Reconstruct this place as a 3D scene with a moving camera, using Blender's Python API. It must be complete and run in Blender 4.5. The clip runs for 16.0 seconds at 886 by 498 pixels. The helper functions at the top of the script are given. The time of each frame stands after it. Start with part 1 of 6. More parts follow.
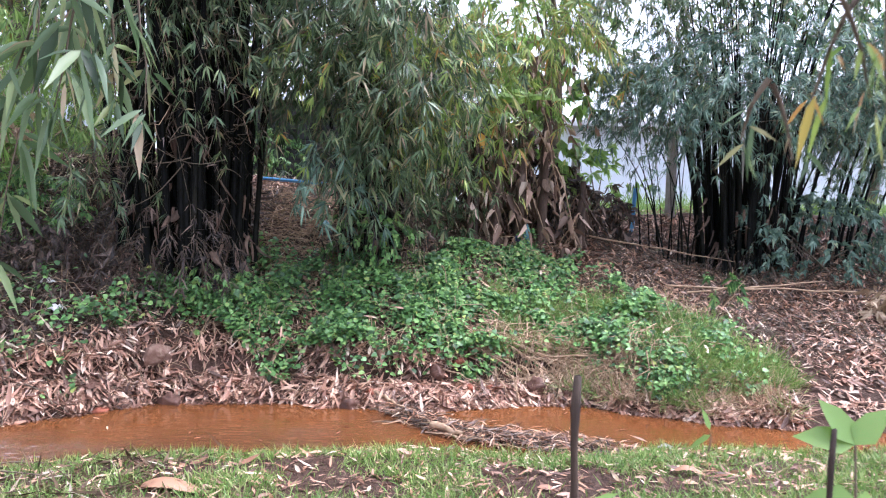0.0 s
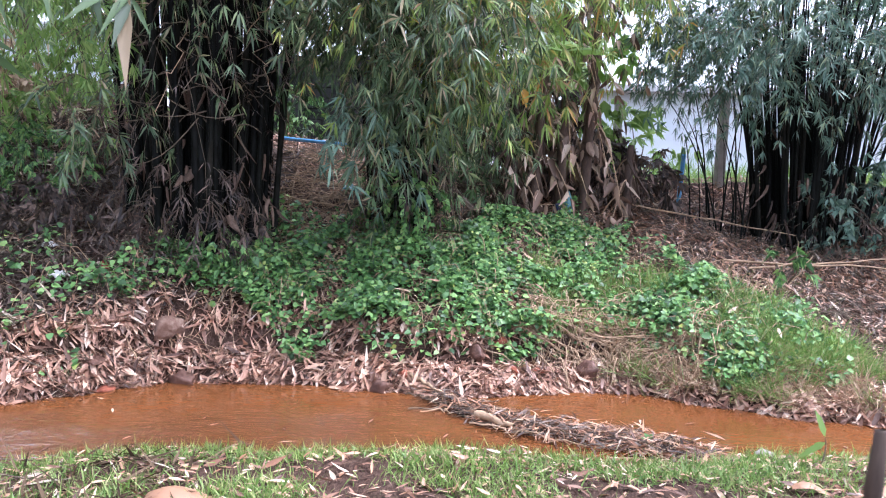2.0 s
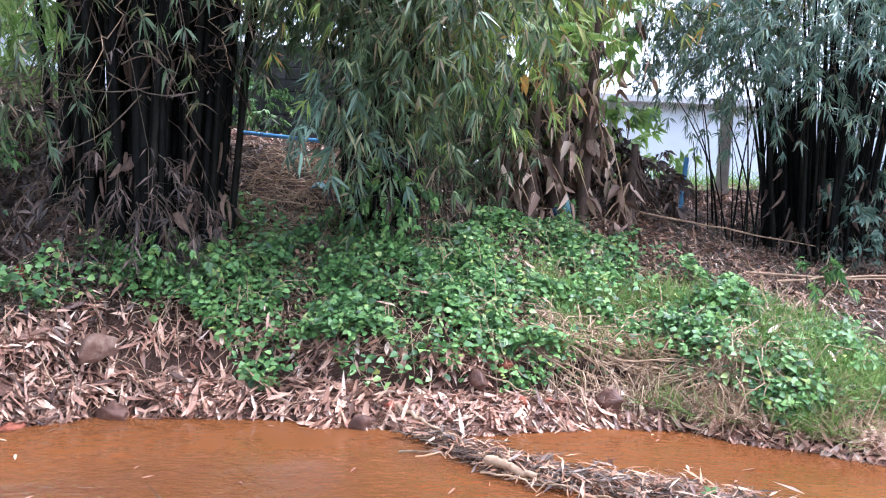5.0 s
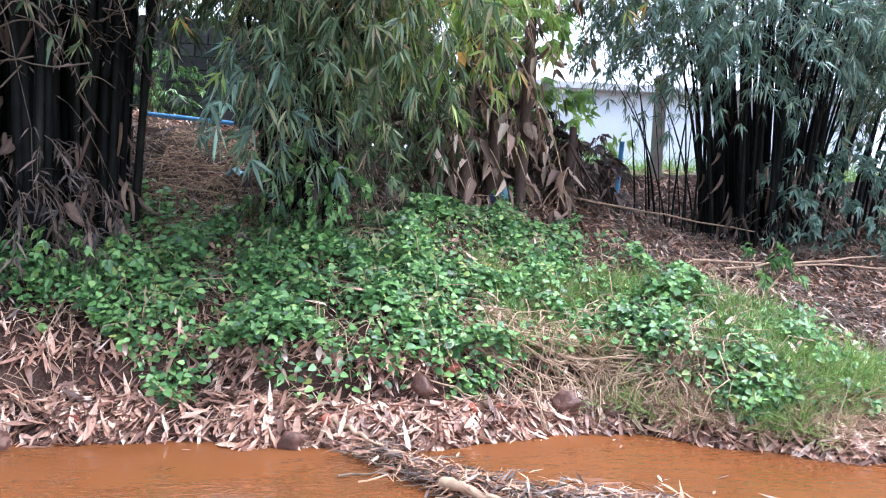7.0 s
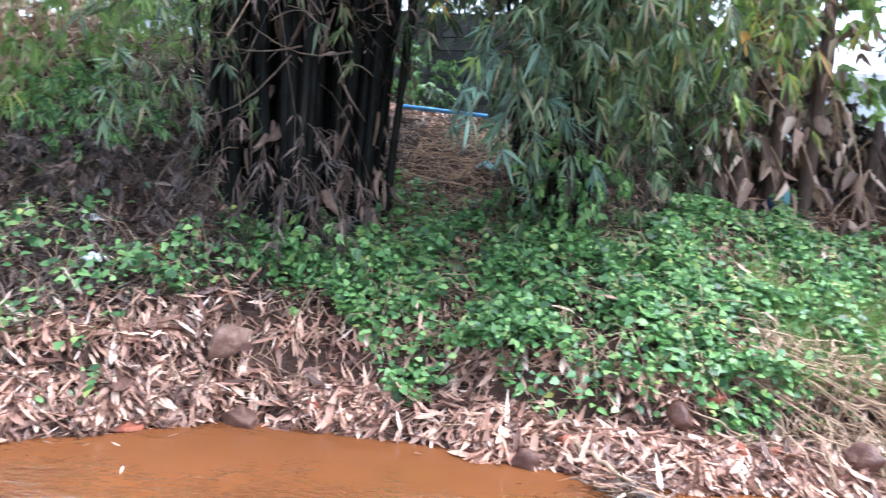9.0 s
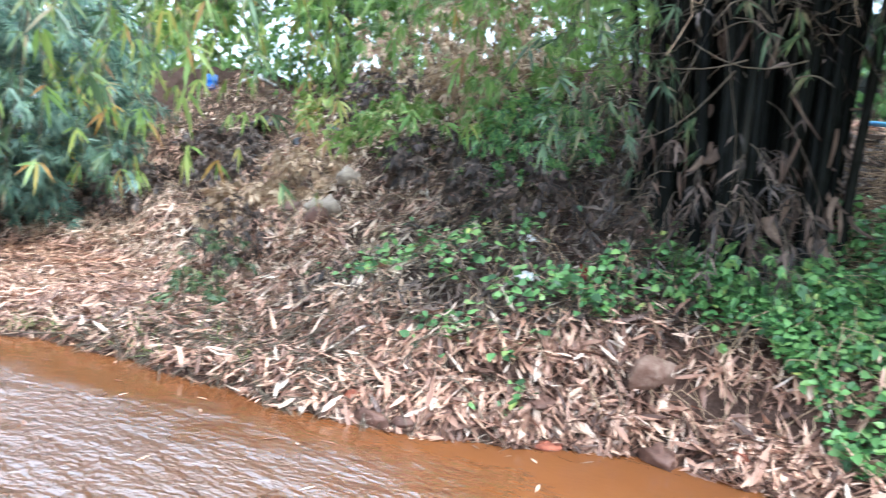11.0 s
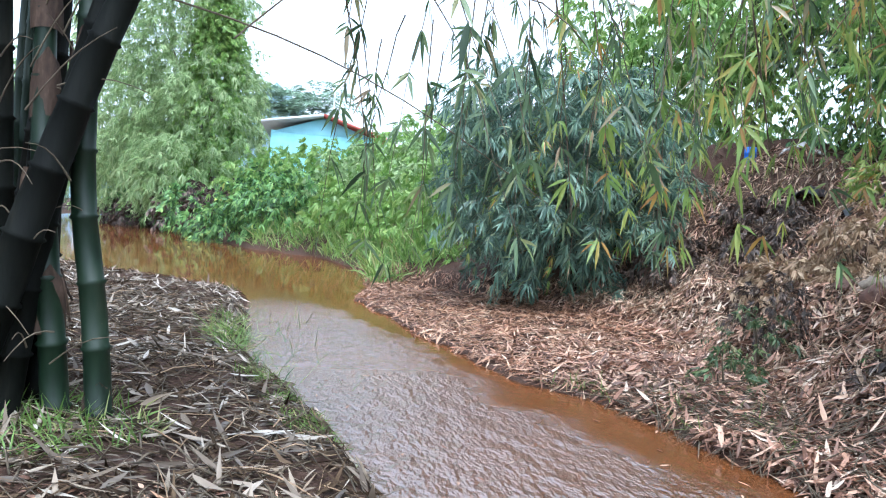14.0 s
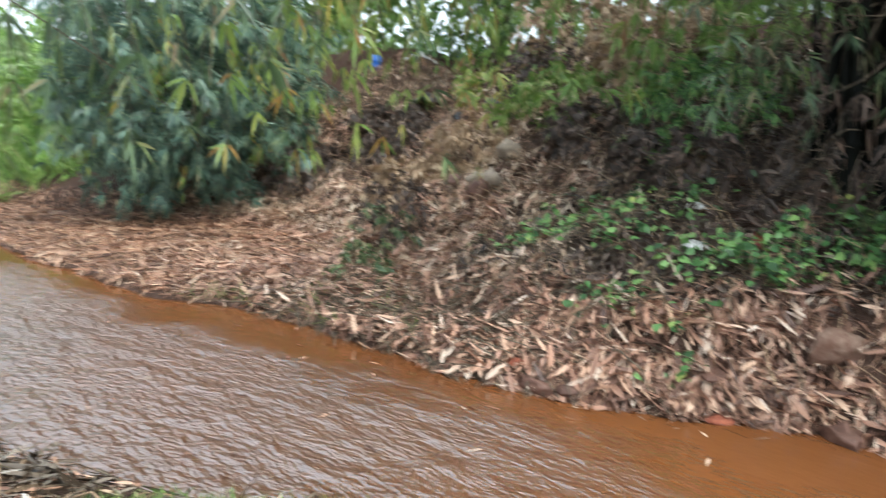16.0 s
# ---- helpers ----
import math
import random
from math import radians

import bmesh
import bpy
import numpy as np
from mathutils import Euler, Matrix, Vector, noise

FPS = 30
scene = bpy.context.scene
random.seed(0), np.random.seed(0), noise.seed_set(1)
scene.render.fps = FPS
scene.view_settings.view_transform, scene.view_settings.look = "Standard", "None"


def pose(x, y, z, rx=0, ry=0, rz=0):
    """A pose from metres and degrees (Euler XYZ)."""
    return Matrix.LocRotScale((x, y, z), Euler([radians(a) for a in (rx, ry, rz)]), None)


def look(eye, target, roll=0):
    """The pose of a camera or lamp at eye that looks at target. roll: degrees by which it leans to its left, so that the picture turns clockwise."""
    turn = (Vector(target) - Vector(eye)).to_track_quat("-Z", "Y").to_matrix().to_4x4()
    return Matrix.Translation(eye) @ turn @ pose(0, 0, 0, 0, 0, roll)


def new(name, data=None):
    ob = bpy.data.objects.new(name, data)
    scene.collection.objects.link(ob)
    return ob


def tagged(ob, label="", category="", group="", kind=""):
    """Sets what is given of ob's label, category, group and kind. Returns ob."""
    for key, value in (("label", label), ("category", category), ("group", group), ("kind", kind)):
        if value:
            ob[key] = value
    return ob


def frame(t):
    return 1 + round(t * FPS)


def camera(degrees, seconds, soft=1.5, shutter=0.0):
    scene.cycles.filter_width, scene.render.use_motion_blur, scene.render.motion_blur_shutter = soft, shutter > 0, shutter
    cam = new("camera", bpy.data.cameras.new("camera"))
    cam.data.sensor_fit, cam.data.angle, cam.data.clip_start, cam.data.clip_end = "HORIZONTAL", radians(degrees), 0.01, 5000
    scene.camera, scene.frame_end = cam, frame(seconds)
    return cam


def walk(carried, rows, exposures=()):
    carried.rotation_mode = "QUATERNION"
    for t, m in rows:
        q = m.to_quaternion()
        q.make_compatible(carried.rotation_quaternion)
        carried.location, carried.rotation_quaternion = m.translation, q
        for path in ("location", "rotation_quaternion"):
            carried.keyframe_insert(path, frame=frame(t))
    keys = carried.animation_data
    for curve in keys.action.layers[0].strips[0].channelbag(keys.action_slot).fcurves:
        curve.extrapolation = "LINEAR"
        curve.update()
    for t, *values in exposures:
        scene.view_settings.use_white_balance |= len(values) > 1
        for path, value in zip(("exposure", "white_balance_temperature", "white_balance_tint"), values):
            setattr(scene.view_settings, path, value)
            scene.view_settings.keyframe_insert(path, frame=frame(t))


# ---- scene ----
cam = camera(60.5, 16.0, soft=1.1, shutter=0.4)
METRES, EYE, TILT, LEAN, TURN = 4.0, 1.92, -2.0, -0.6, 0.0
ROWS = [
    (0.0, 0.0, 0.0, 0.0, 0.0, 0.0, -0.0),
    (0.5, -0.0094, 0.0587, 0.0008, 1.18, -0.31, -0.25),
    (1.0, -0.0248, 0.1135, 0.001, 2.38, -1.08, -0.46),
    (1.5, -0.0514, 0.1643, 0.0025, 1.24, -1.42, -0.68),
    (2.0, -0.0708, 0.2135, -0.0063, 1.05, -2.34, -0.86),
    (2.5, -0.0859, 0.2688, -0.0172, 0.64, -2.24, -0.98),
    (3.0, -0.105, 0.3255, -0.0244, 0.23, -2.22, -1.04),
    (3.5, -0.1195, 0.382, -0.0333, -0.34, -1.21, -1.21),
    (4.0, -0.1289, 0.4363, -0.0376, -1.18, -1.05, -1.38),
    (6.5, -0.1761, 0.6531, -0.0453, -6.13, -1.35, -1.0),
    (7.0, -0.1813, 0.6948, -0.0419, -8.34, -1.79, -0.8),
    (7.5, -0.1836, 0.7307, -0.0441, -7.8, -2.48, -1.39),
    (8.0, -0.1846, 0.7679, -0.0453, -3.02, -2.6, -2.46),
    (10.5, -0.2152, 0.8771, -0.0445, 32.86, -2.33, -4.84),
    (11.0, -0.2207, 0.8833, -0.0484, 41.69, -2.92, -5.25),
    (11.5, -0.2249, 0.8836, -0.0511, 49.72, -3.29, -5.65),
    (12.0, -0.2277, 0.8836, -0.0498, 57.51, -3.61, -5.9),
    (12.5, -0.2279, 0.8795, -0.0481, 65.37, -3.68, -6.02),
    (13.0, -0.2288, 0.8706, -0.0482, 71.69, -3.33, -6.07),
    (13.5, -0.2282, 0.8616, -0.0442, 76.9, -2.47, -5.86),
    (14.0, -0.2268, 0.8534, -0.0408, 80.22, -1.26, -5.47),
    (14.5, -0.2258, 0.8508, -0.0407, 79.91, -0.7, -5.19),
    (15.0, -0.224, 0.856, -0.0434, 74.38, -1.48, -4.86),
    (15.5, -0.22, 0.8671, -0.0483, 65.08, -3.49, -4.34),
    (16.0, -0.2141, 0.8741, -0.0533, 53.68, -5.85, -3.61),
]
walk(cam, [(t, pose(0, 0, EYE, TILT, LEAN, TURN) @ pose(METRES * x, METRES * y, METRES * z, 90 + pitch, roll, yaw)) for t, x, y, z, yaw, pitch, roll in ROWS],
     [(0.0, 2.15, 5600, 20.5), (4.0, 2.32, 5400, 19.5), (8.0, 2.48, 5350, 16.5), (10.5, 2.62, 5250, 7.5), (11.5, 2.44, 5300, 1.5), (12.5, 2.1, 5250, 2.5), (14.5, 1.86, 5400, 7), (15.3, 1.84, 5800, 5), (16.0, 1.7, 5950, 2)])

# ---- light ----
world = bpy.data.worlds.new("overcast_sky")
scene.world = world
world.use_nodes = True
_n, _l = world.node_tree.nodes, world.node_tree.links
_n.clear()
_sky = _n.new("ShaderNodeTexSky")
_sky.sky_type, _sky.sun_disc = "NISHITA", False
_sky.sun_elevation, _sky.sun_rotation = radians(65), radians(84)
_sky.dust_density, _sky.air_density = 3.0, 1.0
_grey = _n.new("ShaderNodeHueSaturation")
_grey.inputs["Saturation"].default_value = 0.28
_bg, _out = _n.new("ShaderNodeBackground"), _n.new("ShaderNodeOutputWorld")
_bg.inputs["Strength"].default_value = 0.15
_l.new(_sky.outputs[0], _grey.inputs["Color"])
_l.new(_grey.outputs[0], _bg.inputs["Color"])
_l.new(_bg.outputs[0], _out.inputs["Surface"])

sun = new("sun", bpy.data.lights.new("sun", "SUN"))
sun.data.energy, sun.data.angle, sun.data.color = 0.72, radians(28), (1.0, 0.96, 0.9)
sun.matrix_world = look((18, 8, 39), (0, 6, 0))

# ---- materials ----


def ramp(nodes, stops):
    r = nodes.new("ShaderNodeValToRGB")
    e = r.color_ramp.elements
    while len(e) < len(stops):
        e.new(0.5)
    for el, (p, c) in zip(e, stops):
        el.position, el.color = p, (*c, 1)
    return r


def base_mat(name, rough=0.7, metal=0.0, spec=0.5):
    m = bpy.data.materials.new(name)
    m.use_nodes = True
    p = m.node_tree.nodes["Principled BSDF"]
    p.inputs["Roughness"].default_value = rough
    p.inputs["Metallic"].default_value = metal
    p.inputs["Specular IOR Level"].default_value = spec
    return m, m.node_tree.nodes, m.node_tree.links, p


def noise_tex(nodes, links, scale, detail=4, stretch=None, rough=0.6):
    co = nodes.new("ShaderNodeTexCoord")
    t = nodes.new("ShaderNodeTexNoise")
    t.inputs["Scale"].default_value, t.inputs["Detail"].default_value, t.inputs["Roughness"].default_value = scale, detail, rough
    if stretch:
        mp = nodes.new("ShaderNodeMapping")
        mp.inputs["Scale"].default_value = stretch
        links.new(co.outputs["Object"], mp.inputs[0])
        links.new(mp.outputs[0], t.inputs[0])
    else:
        links.new(co.outputs["Object"], t.inputs[0])
    return t


def leaf_mat(name, stops, rough=0.45, through_light=0.35, spec=0.5):
    """Thin leaf: each leaf takes its own tone, some light passes through it."""
    m, n, l, p = base_mat(name, rough, spec=spec)
    g = n.new("ShaderNodeNewGeometry")
    r = ramp(n, stops)
    l.new(g.outputs["Random Per Island"], r.inputs[0])
    t = noise_tex(n, l, 1.3, 3)
    mix = n.new("ShaderNodeMix")
    mix.data_type, mix.blend_type = "RGBA", "MULTIPLY"
    mix.inputs[0].default_value = 0.55
    r2 = ramp(n, [(0.3, (0.6, 0.62, 0.6)), (0.7, (1.25, 1.2, 1.1))])
    l.new(t.outputs[0], r2.inputs[0])
    l.new(r.outputs[0], mix.inputs[6])
    l.new(r2.outputs[0], mix.inputs[7])
    l.new(mix.outputs[2], p.inputs["Base Color"])
    if through_light > 0:
        tr = n.new("ShaderNodeBsdfTranslucent")
        l.new(mix.outputs[2], tr.inputs["Color"])
        ms = n.new("ShaderNodeMixShader")
        ms.inputs[0].default_value = through_light
        l.new(p.outputs[0], ms.inputs[1])
        l.new(tr.outputs[0], ms.inputs[2])
        l.new(ms.outputs[0], n["Material Output"].inputs[0])
    return m


def rough_mat(name, stops, scale=6, rough=0.8, bump=0.4, stretch=None, fine=40, spec=0.4, metal=0.0, per_object=0.0):
    """Mottled solid: large stains, fine grain and relief."""
    m, n, l, p = base_mat(name, rough, metal, spec)
    t, f = noise_tex(n, l, scale, 5, stretch), noise_tex(n, l, fine, 3, stretch)
    add = n.new("ShaderNodeMath")
    add.operation = "MULTIPLY_ADD"
    add.inputs[1].default_value = 0.35
    l.new(f.outputs[0], add.inputs[0])
    l.new(t.outputs[0], add.inputs[2])
    sub = n.new("ShaderNodeMath")
    sub.operation = "SUBTRACT"
    sub.inputs[1].default_value = 0.17
    l.new(add.outputs[0], sub.inputs[0])
    src = sub
    if per_object:
        oi = n.new("ShaderNodeObjectInfo")
        pa = n.new("ShaderNodeMath")
        pa.operation = "MULTIPLY_ADD"
        pa.inputs[1].default_value = per_object
        l.new(oi.outputs["Random"], pa.inputs[0])
        l.new(sub.outputs[0], pa.inputs[2])
        src = n.new("ShaderNodeMath")
        src.operation = "SUBTRACT"
        src.inputs[1].default_value = per_object / 2
        l.new(pa.outputs[0], src.inputs[0])
    r = ramp(n, stops)
    l.new(src.outputs[0], r.inputs[0])
    l.new(r.outputs[0], p.inputs["Base Color"])
    b = n.new("ShaderNodeBump")
    b.inputs["Strength"].default_value, b.inputs["Distance"].default_value = bump, 0.02
    l.new(add.outputs[0], b.inputs["Height"])
    l.new(b.outputs[0], p.inputs["Normal"])
    return m


M_BAMBOO_LEAF = leaf_mat("bamboo_leaf", [(0.0, (0.028, 0.055, 0.022)), (0.4, (0.08, 0.135, 0.056)), (0.7, (0.155, 0.23, 0.118)), (0.88, (0.22, 0.28, 0.11)), (0.95, (0.3, 0.26, 0.15)), (1.0, (0.36, 0.27, 0.18))], 0.42, 0.3)
M_BAMBOO_DARK = leaf_mat("bamboo_leaf_blue_green", [(0.0, (0.05, 0.105, 0.08)), (0.5, (0.115, 0.2, 0.145)), (0.9, (0.21, 0.31, 0.22)), (1.0, (0.28, 0.34, 0.17))], 0.42, 0.25)
M_BAMBOO_YELLOW = leaf_mat("bamboo_leaf_yellowing", [(0.0, (0.13, 0.22, 0.05)), (0.45, (0.22, 0.33, 0.07)), (0.82, (0.36, 0.4, 0.1)), (0.92, (0.42, 0.24, 0.06)), (1.0, (0.3, 0.18, 0.1))], 0.42, 0.4)
M_BRIGHT_LEAF = leaf_mat("bright_leaf", [(0.0, (0.14, 0.26, 0.06)), (0.6, (0.23, 0.38, 0.09)), (1.0, (0.36, 0.47, 0.15))], 0.4, 0.45)
M_VINE_LEAF = leaf_mat("vine_leaf", [(0.0, (0.028, 0.07, 0.026)), (0.45, (0.1, 0.23, 0.066)), (0.85, (0.23, 0.41, 0.125)), (0.97, (0.28, 0.43, 0.13)), (1.0, (0.42, 0.46, 0.12))], 0.45, 0.25)
M_GRASS = leaf_mat("grass_blade", [(0.0, (0.1, 0.19, 0.04)), (0.55, (0.19, 0.31, 0.07)), (0.85, (0.3, 0.38, 0.12)), (1.0, (0.42, 0.35, 0.19))], 0.45, 0.35)
M_DRY_GRASS = leaf_mat("dry_straw", [(0.0, (0.2, 0.13, 0.08)), (0.5, (0.38, 0.26, 0.16)), (1.0, (0.52, 0.4, 0.27))], 0.6, 0.15)
M_LITTER = leaf_mat("dry_leaf_litter", [(0.0, (0.08, 0.04, 0.028)), (0.3, (0.22, 0.115, 0.078)), (0.6, (0.46, 0.255, 0.175)), (0.87, (0.63, 0.42, 0.3)), (1.0, (0.7, 0.57, 0.47))], 0.5, 0.08)
M_LITTER_PALE = leaf_mat("pale_tan_leaf_litter", [(0.0, (0.12, 0.075, 0.046)), (0.35, (0.33, 0.22, 0.145)), (0.7, (0.54, 0.4, 0.285)), (1.0, (0.72, 0.6, 0.48))], 0.5, 0.08)
# Brown litter whose dark tone also stands for the clumps' shade.
M_LITTER_BROWN_SHADE = leaf_mat("brown_leaf_litter_with_shade", [(0.0, (0.025, 0.016, 0.012)), (0.5, (0.075, 0.048, 0.036)), (0.85, (0.16, 0.11, 0.085)), (1.0, (0.42, 0.34, 0.28))], 0.6, 0.04)
M_LITTER_RED = leaf_mat("red_brown_leaf_litter", [(0.0, (0.1, 0.045, 0.028)), (0.4, (0.29, 0.14, 0.08)), (0.8, (0.45, 0.26, 0.16)), (1.0, (0.58, 0.42, 0.3))], 0.5, 0.08)
M_LITTER_GREY = leaf_mat("weathered_leaf_litter", [(0.0, (0.07, 0.05, 0.035)), (0.4, (0.17, 0.13, 0.095)), (0.75, (0.33, 0.27, 0.21)), (1.0, (0.6, 0.55, 0.5))], 0.45, 0.06)
M_GROVE_LEAF = leaf_mat("pale_grove_leaf", [(0.0, (0.18, 0.28, 0.11)), (0.5, (0.3, 0.42, 0.18)), (1.0, (0.45, 0.54, 0.28))], 0.45, 0.45)
M_NEAR_MAT = leaf_mat("matted_dark_leaf_litter", [(0.0, (0.028, 0.018, 0.01)), (0.6, (0.075, 0.048, 0.028)), (0.85, (0.135, 0.094, 0.06)), (0.94, (0.3, 0.24, 0.18)), (1.0, (0.5, 0.44, 0.37))], 0.75, 0.02, 0.12)
# Dead-leaf brown, darkened further to stand in for shade at clump feet.
M_DEAD_BROWN_SHADE = leaf_mat("brown_dead_leaf_with_shade", [(0.0, (0.018, 0.012, 0.009)), (0.6, (0.055, 0.036, 0.027)), (1.0, (0.19, 0.13, 0.1))], 0.6, 0.08)
M_DEAD_BANANA = leaf_mat("dead_banana_leaf", [(0.0, (0.07, 0.042, 0.03)), (0.5, (0.24, 0.15, 0.105)), (0.85, (0.42, 0.29, 0.21)), (1.0, (0.6, 0.47, 0.37))], 0.6, 0.15)
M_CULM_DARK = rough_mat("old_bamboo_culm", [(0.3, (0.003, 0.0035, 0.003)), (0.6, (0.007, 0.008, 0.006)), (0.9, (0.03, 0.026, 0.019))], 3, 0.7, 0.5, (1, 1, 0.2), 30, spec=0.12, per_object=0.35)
M_CULM_GREEN = rough_mat("green_bamboo_culm", [(0.3, (0.004, 0.01, 0.005)), (0.5, (0.008, 0.022, 0.01)), (0.66, (0.015, 0.028, 0.014)), (0.85, (0.045, 0.048, 0.032))], 5, 0.5, 0.15, (1, 1, 0.25), 25)
M_TWIG = rough_mat("twig_bark", [(0.3, (0.06, 0.045, 0.03)), (0.7, (0.17, 0.13, 0.085))], 12, 0.75, 0.3)
M_TWIG_PALE = rough_mat("dry_pale_twig", [(0.3, (0.24, 0.15, 0.09)), (0.7, (0.48, 0.34, 0.21))], 12, 0.75, 0.3)
M_SHEATH = rough_mat("culm_sheath", [(0.25, (0.025, 0.016, 0.012)), (0.6, (0.085, 0.053, 0.036)), (0.85, (0.2, 0.135, 0.095))], 5, 0.8, 0.5, (1, 1, 0.3), per_object=0.4)
M_WOOD = rough_mat("weathered_stake_wood", [(0.3, (0.022, 0.014, 0.01)), (0.55, (0.065, 0.042, 0.028)), (0.8, (0.17, 0.12, 0.085))], 9, 0.8, 0.6, (1, 1, 0.2), 60)
M_ROCK = rough_mat("brown_rock", [(0.3, (0.055, 0.025, 0.016)), (0.6, (0.125, 0.06, 0.04)), (0.85, (0.22, 0.13, 0.09))], 7, 0.6, 0.8)
M_ROCK_PALE = rough_mat("pale_rock", [(0.3, (0.15, 0.115, 0.085)), (0.55, (0.28, 0.225, 0.17)), (0.85, (0.42, 0.36, 0.29))], 5, 0.75, 0.6)
M_BOULDER = rough_mat("red_earth_stained_boulder", [(0.3, (0.13, 0.065, 0.042)), (0.55, (0.2, 0.125, 0.09)), (0.85, (0.36, 0.26, 0.2))], 9, 0.85, 1.0)
M_BRICK = rough_mat("broken_brick", [(0.3, (0.15, 0.04, 0.022)), (0.7, (0.3, 0.09, 0.045))], 9, 0.8, 0.6)
M_BLOCK = rough_mat("grey_concrete_block", [(0.3, (0.018, 0.019, 0.018)), (0.55, (0.04, 0.041, 0.039)), (0.8, (0.085, 0.084, 0.08))], 3, 0.9, 0.5, fine=50, per_object=0.25)
M_MORTAR = rough_mat("mortar", [(0.3, (0.03, 0.03, 0.028)), (0.8, (0.07, 0.068, 0.064))], 8, 0.9, 0.5)
M_CONCRETE = rough_mat("pale_concrete", [(0.3, (0.3, 0.27, 0.24)), (0.8, (0.5, 0.46, 0.42))], 5, 0.85, 0.4)
M_BLUE_PIPE = rough_mat("blue_plastic_pipe", [(0.3, (0.05, 0.2, 0.42)), (0.8, (0.16, 0.4, 0.62))], 6, 0.4, 0.1)
M_WHITE_PIPE = rough_mat("white_plastic_pipe", [(0.3, (0.45, 0.5, 0.52)), (0.8, (0.7, 0.74, 0.76))], 6, 0.4, 0.1)
M_BARREL = rough_mat("blue_barrel_plastic", [(0.3, (0.02, 0.1, 0.45)), (0.8, (0.05, 0.2, 0.65))], 5, 0.35, 0.1)
M_TEAL = rough_mat("teal_plastic_bag", [(0.3, (0.05, 0.15, 0.17)), (0.8, (0.16, 0.32, 0.33))], 8, 0.35, 0.5)
M_NAVY = rough_mat("navy_plastic", [(0.3, (0.01, 0.02, 0.06)), (0.8, (0.03, 0.06, 0.16))], 8, 0.35, 0.4)
M_WHITE = rough_mat("dirty_white_plastic", [(0.3, (0.5, 0.48, 0.45)), (0.8, (0.78, 0.77, 0.75))], 6, 0.45, 0.3)
M_RED = rough_mat("red_plastic", [(0.3, (0.12, 0.008, 0.007)), (0.8, (0.22, 0.02, 0.016))], 6, 0.4, 0.2)
M_BLACK = rough_mat("black_plastic_scrap", [(0.3, (0.01, 0.01, 0.012)), (0.8, (0.03, 0.03, 0.035))], 6, 0.35, 0.4)
M_HOUSE = rough_mat("turquoise_house_paint", [(0.3, (0.26, 0.55, 0.62)), (0.8, (0.36, 0.68, 0.74))], 1.2, 0.8, 0.15)
M_HOUSE_PALE = rough_mat("pale_blue_house_paint", [(0.3, (0.66, 0.72, 0.77)), (0.8, (0.78, 0.83, 0.87))], 0.8, 0.8, 0.15)
M_ROOF_RED = rough_mat("red_roof_sheet", [(0.3, (0.3, 0.05, 0.035)), (0.8, (0.45, 0.11, 0.08))], 3, 0.6, 0.2)
M_ROOF_GREY = rough_mat("pale_roof_sheet", [(0.3, (0.5, 0.5, 0.5)), (0.8, (0.7, 0.7, 0.7))], 3, 0.5, 0.2)
# Blue of distance haze, put straight into the hill's colour.
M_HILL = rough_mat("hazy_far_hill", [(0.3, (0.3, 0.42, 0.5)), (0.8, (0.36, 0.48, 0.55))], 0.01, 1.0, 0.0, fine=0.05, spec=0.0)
M_YELLOW_LEAF = leaf_mat("withered_yellow_leaf", [(0.0, (0.42, 0.22, 0.03)), (1.0, (0.6, 0.36, 0.06))], 0.5, 0.3)
# Frond green made paler and bluer to carry the distance haze.
M_PALM_HAZED = leaf_mat("hazed_palm_frond", [(0.0, (0.2, 0.31, 0.22)), (1.0, (0.32, 0.44, 0.32))], 0.45, 0.25)


def soil_mat():
    """Red-brown soil strewn with crushed leaf bits; darker where it is wet beside the water."""
    m, n, l, p = base_mat("leaf_strewn_soil", 0.85, spec=0.2)
    a, b, c = noise_tex(n, l, 0.7, 4), noise_tex(n, l, 14, 6), noise_tex(n, l, 60, 3, (1, 0.35, 1))
    r1 = ramp(n, [(0.35, (0.035, 0.019, 0.013)), (0.65, (0.085, 0.046, 0.031))])
    r2 = ramp(n, [(0.38, (0.022, 0.013, 0.009)), (0.55, (0.075, 0.045, 0.032)), (0.72, (0.19, 0.125, 0.09))])
    l.new(a.outputs[0], r1.inputs[0])
    l.new(c.outputs[0], r2.inputs[0])
    mix = n.new("ShaderNodeMix")
    mix.data_type = "RGBA"
    r3 = ramp(n, [(0.4, (0.15, 0.15, 0.15)), (0.62, (0.6, 0.6, 0.6))])
    l.new(b.outputs[0], r3.inputs[0])
    l.new(r3.outputs[0], mix.inputs[0])
    l.new(r1.outputs[0], mix.inputs[6])
    l.new(r2.outputs[0], mix.inputs[7])
    l.new(mix.outputs[2], p.inputs["Base Color"])
    bp = n.new("ShaderNodeBump")
    bp.inputs["Strength"].default_value, bp.inputs["Distance"].default_value = 0.8, 0.03
    ad = n.new("ShaderNodeMath")
    ad.operation = "ADD"
    l.new(b.outputs[0], ad.inputs[0])
    l.new(c.outputs[0], ad.inputs[1])
    l.new(ad.outputs[0], bp.inputs["Height"])
    l.new(bp.outputs[0], p.inputs["Normal"])
    return m


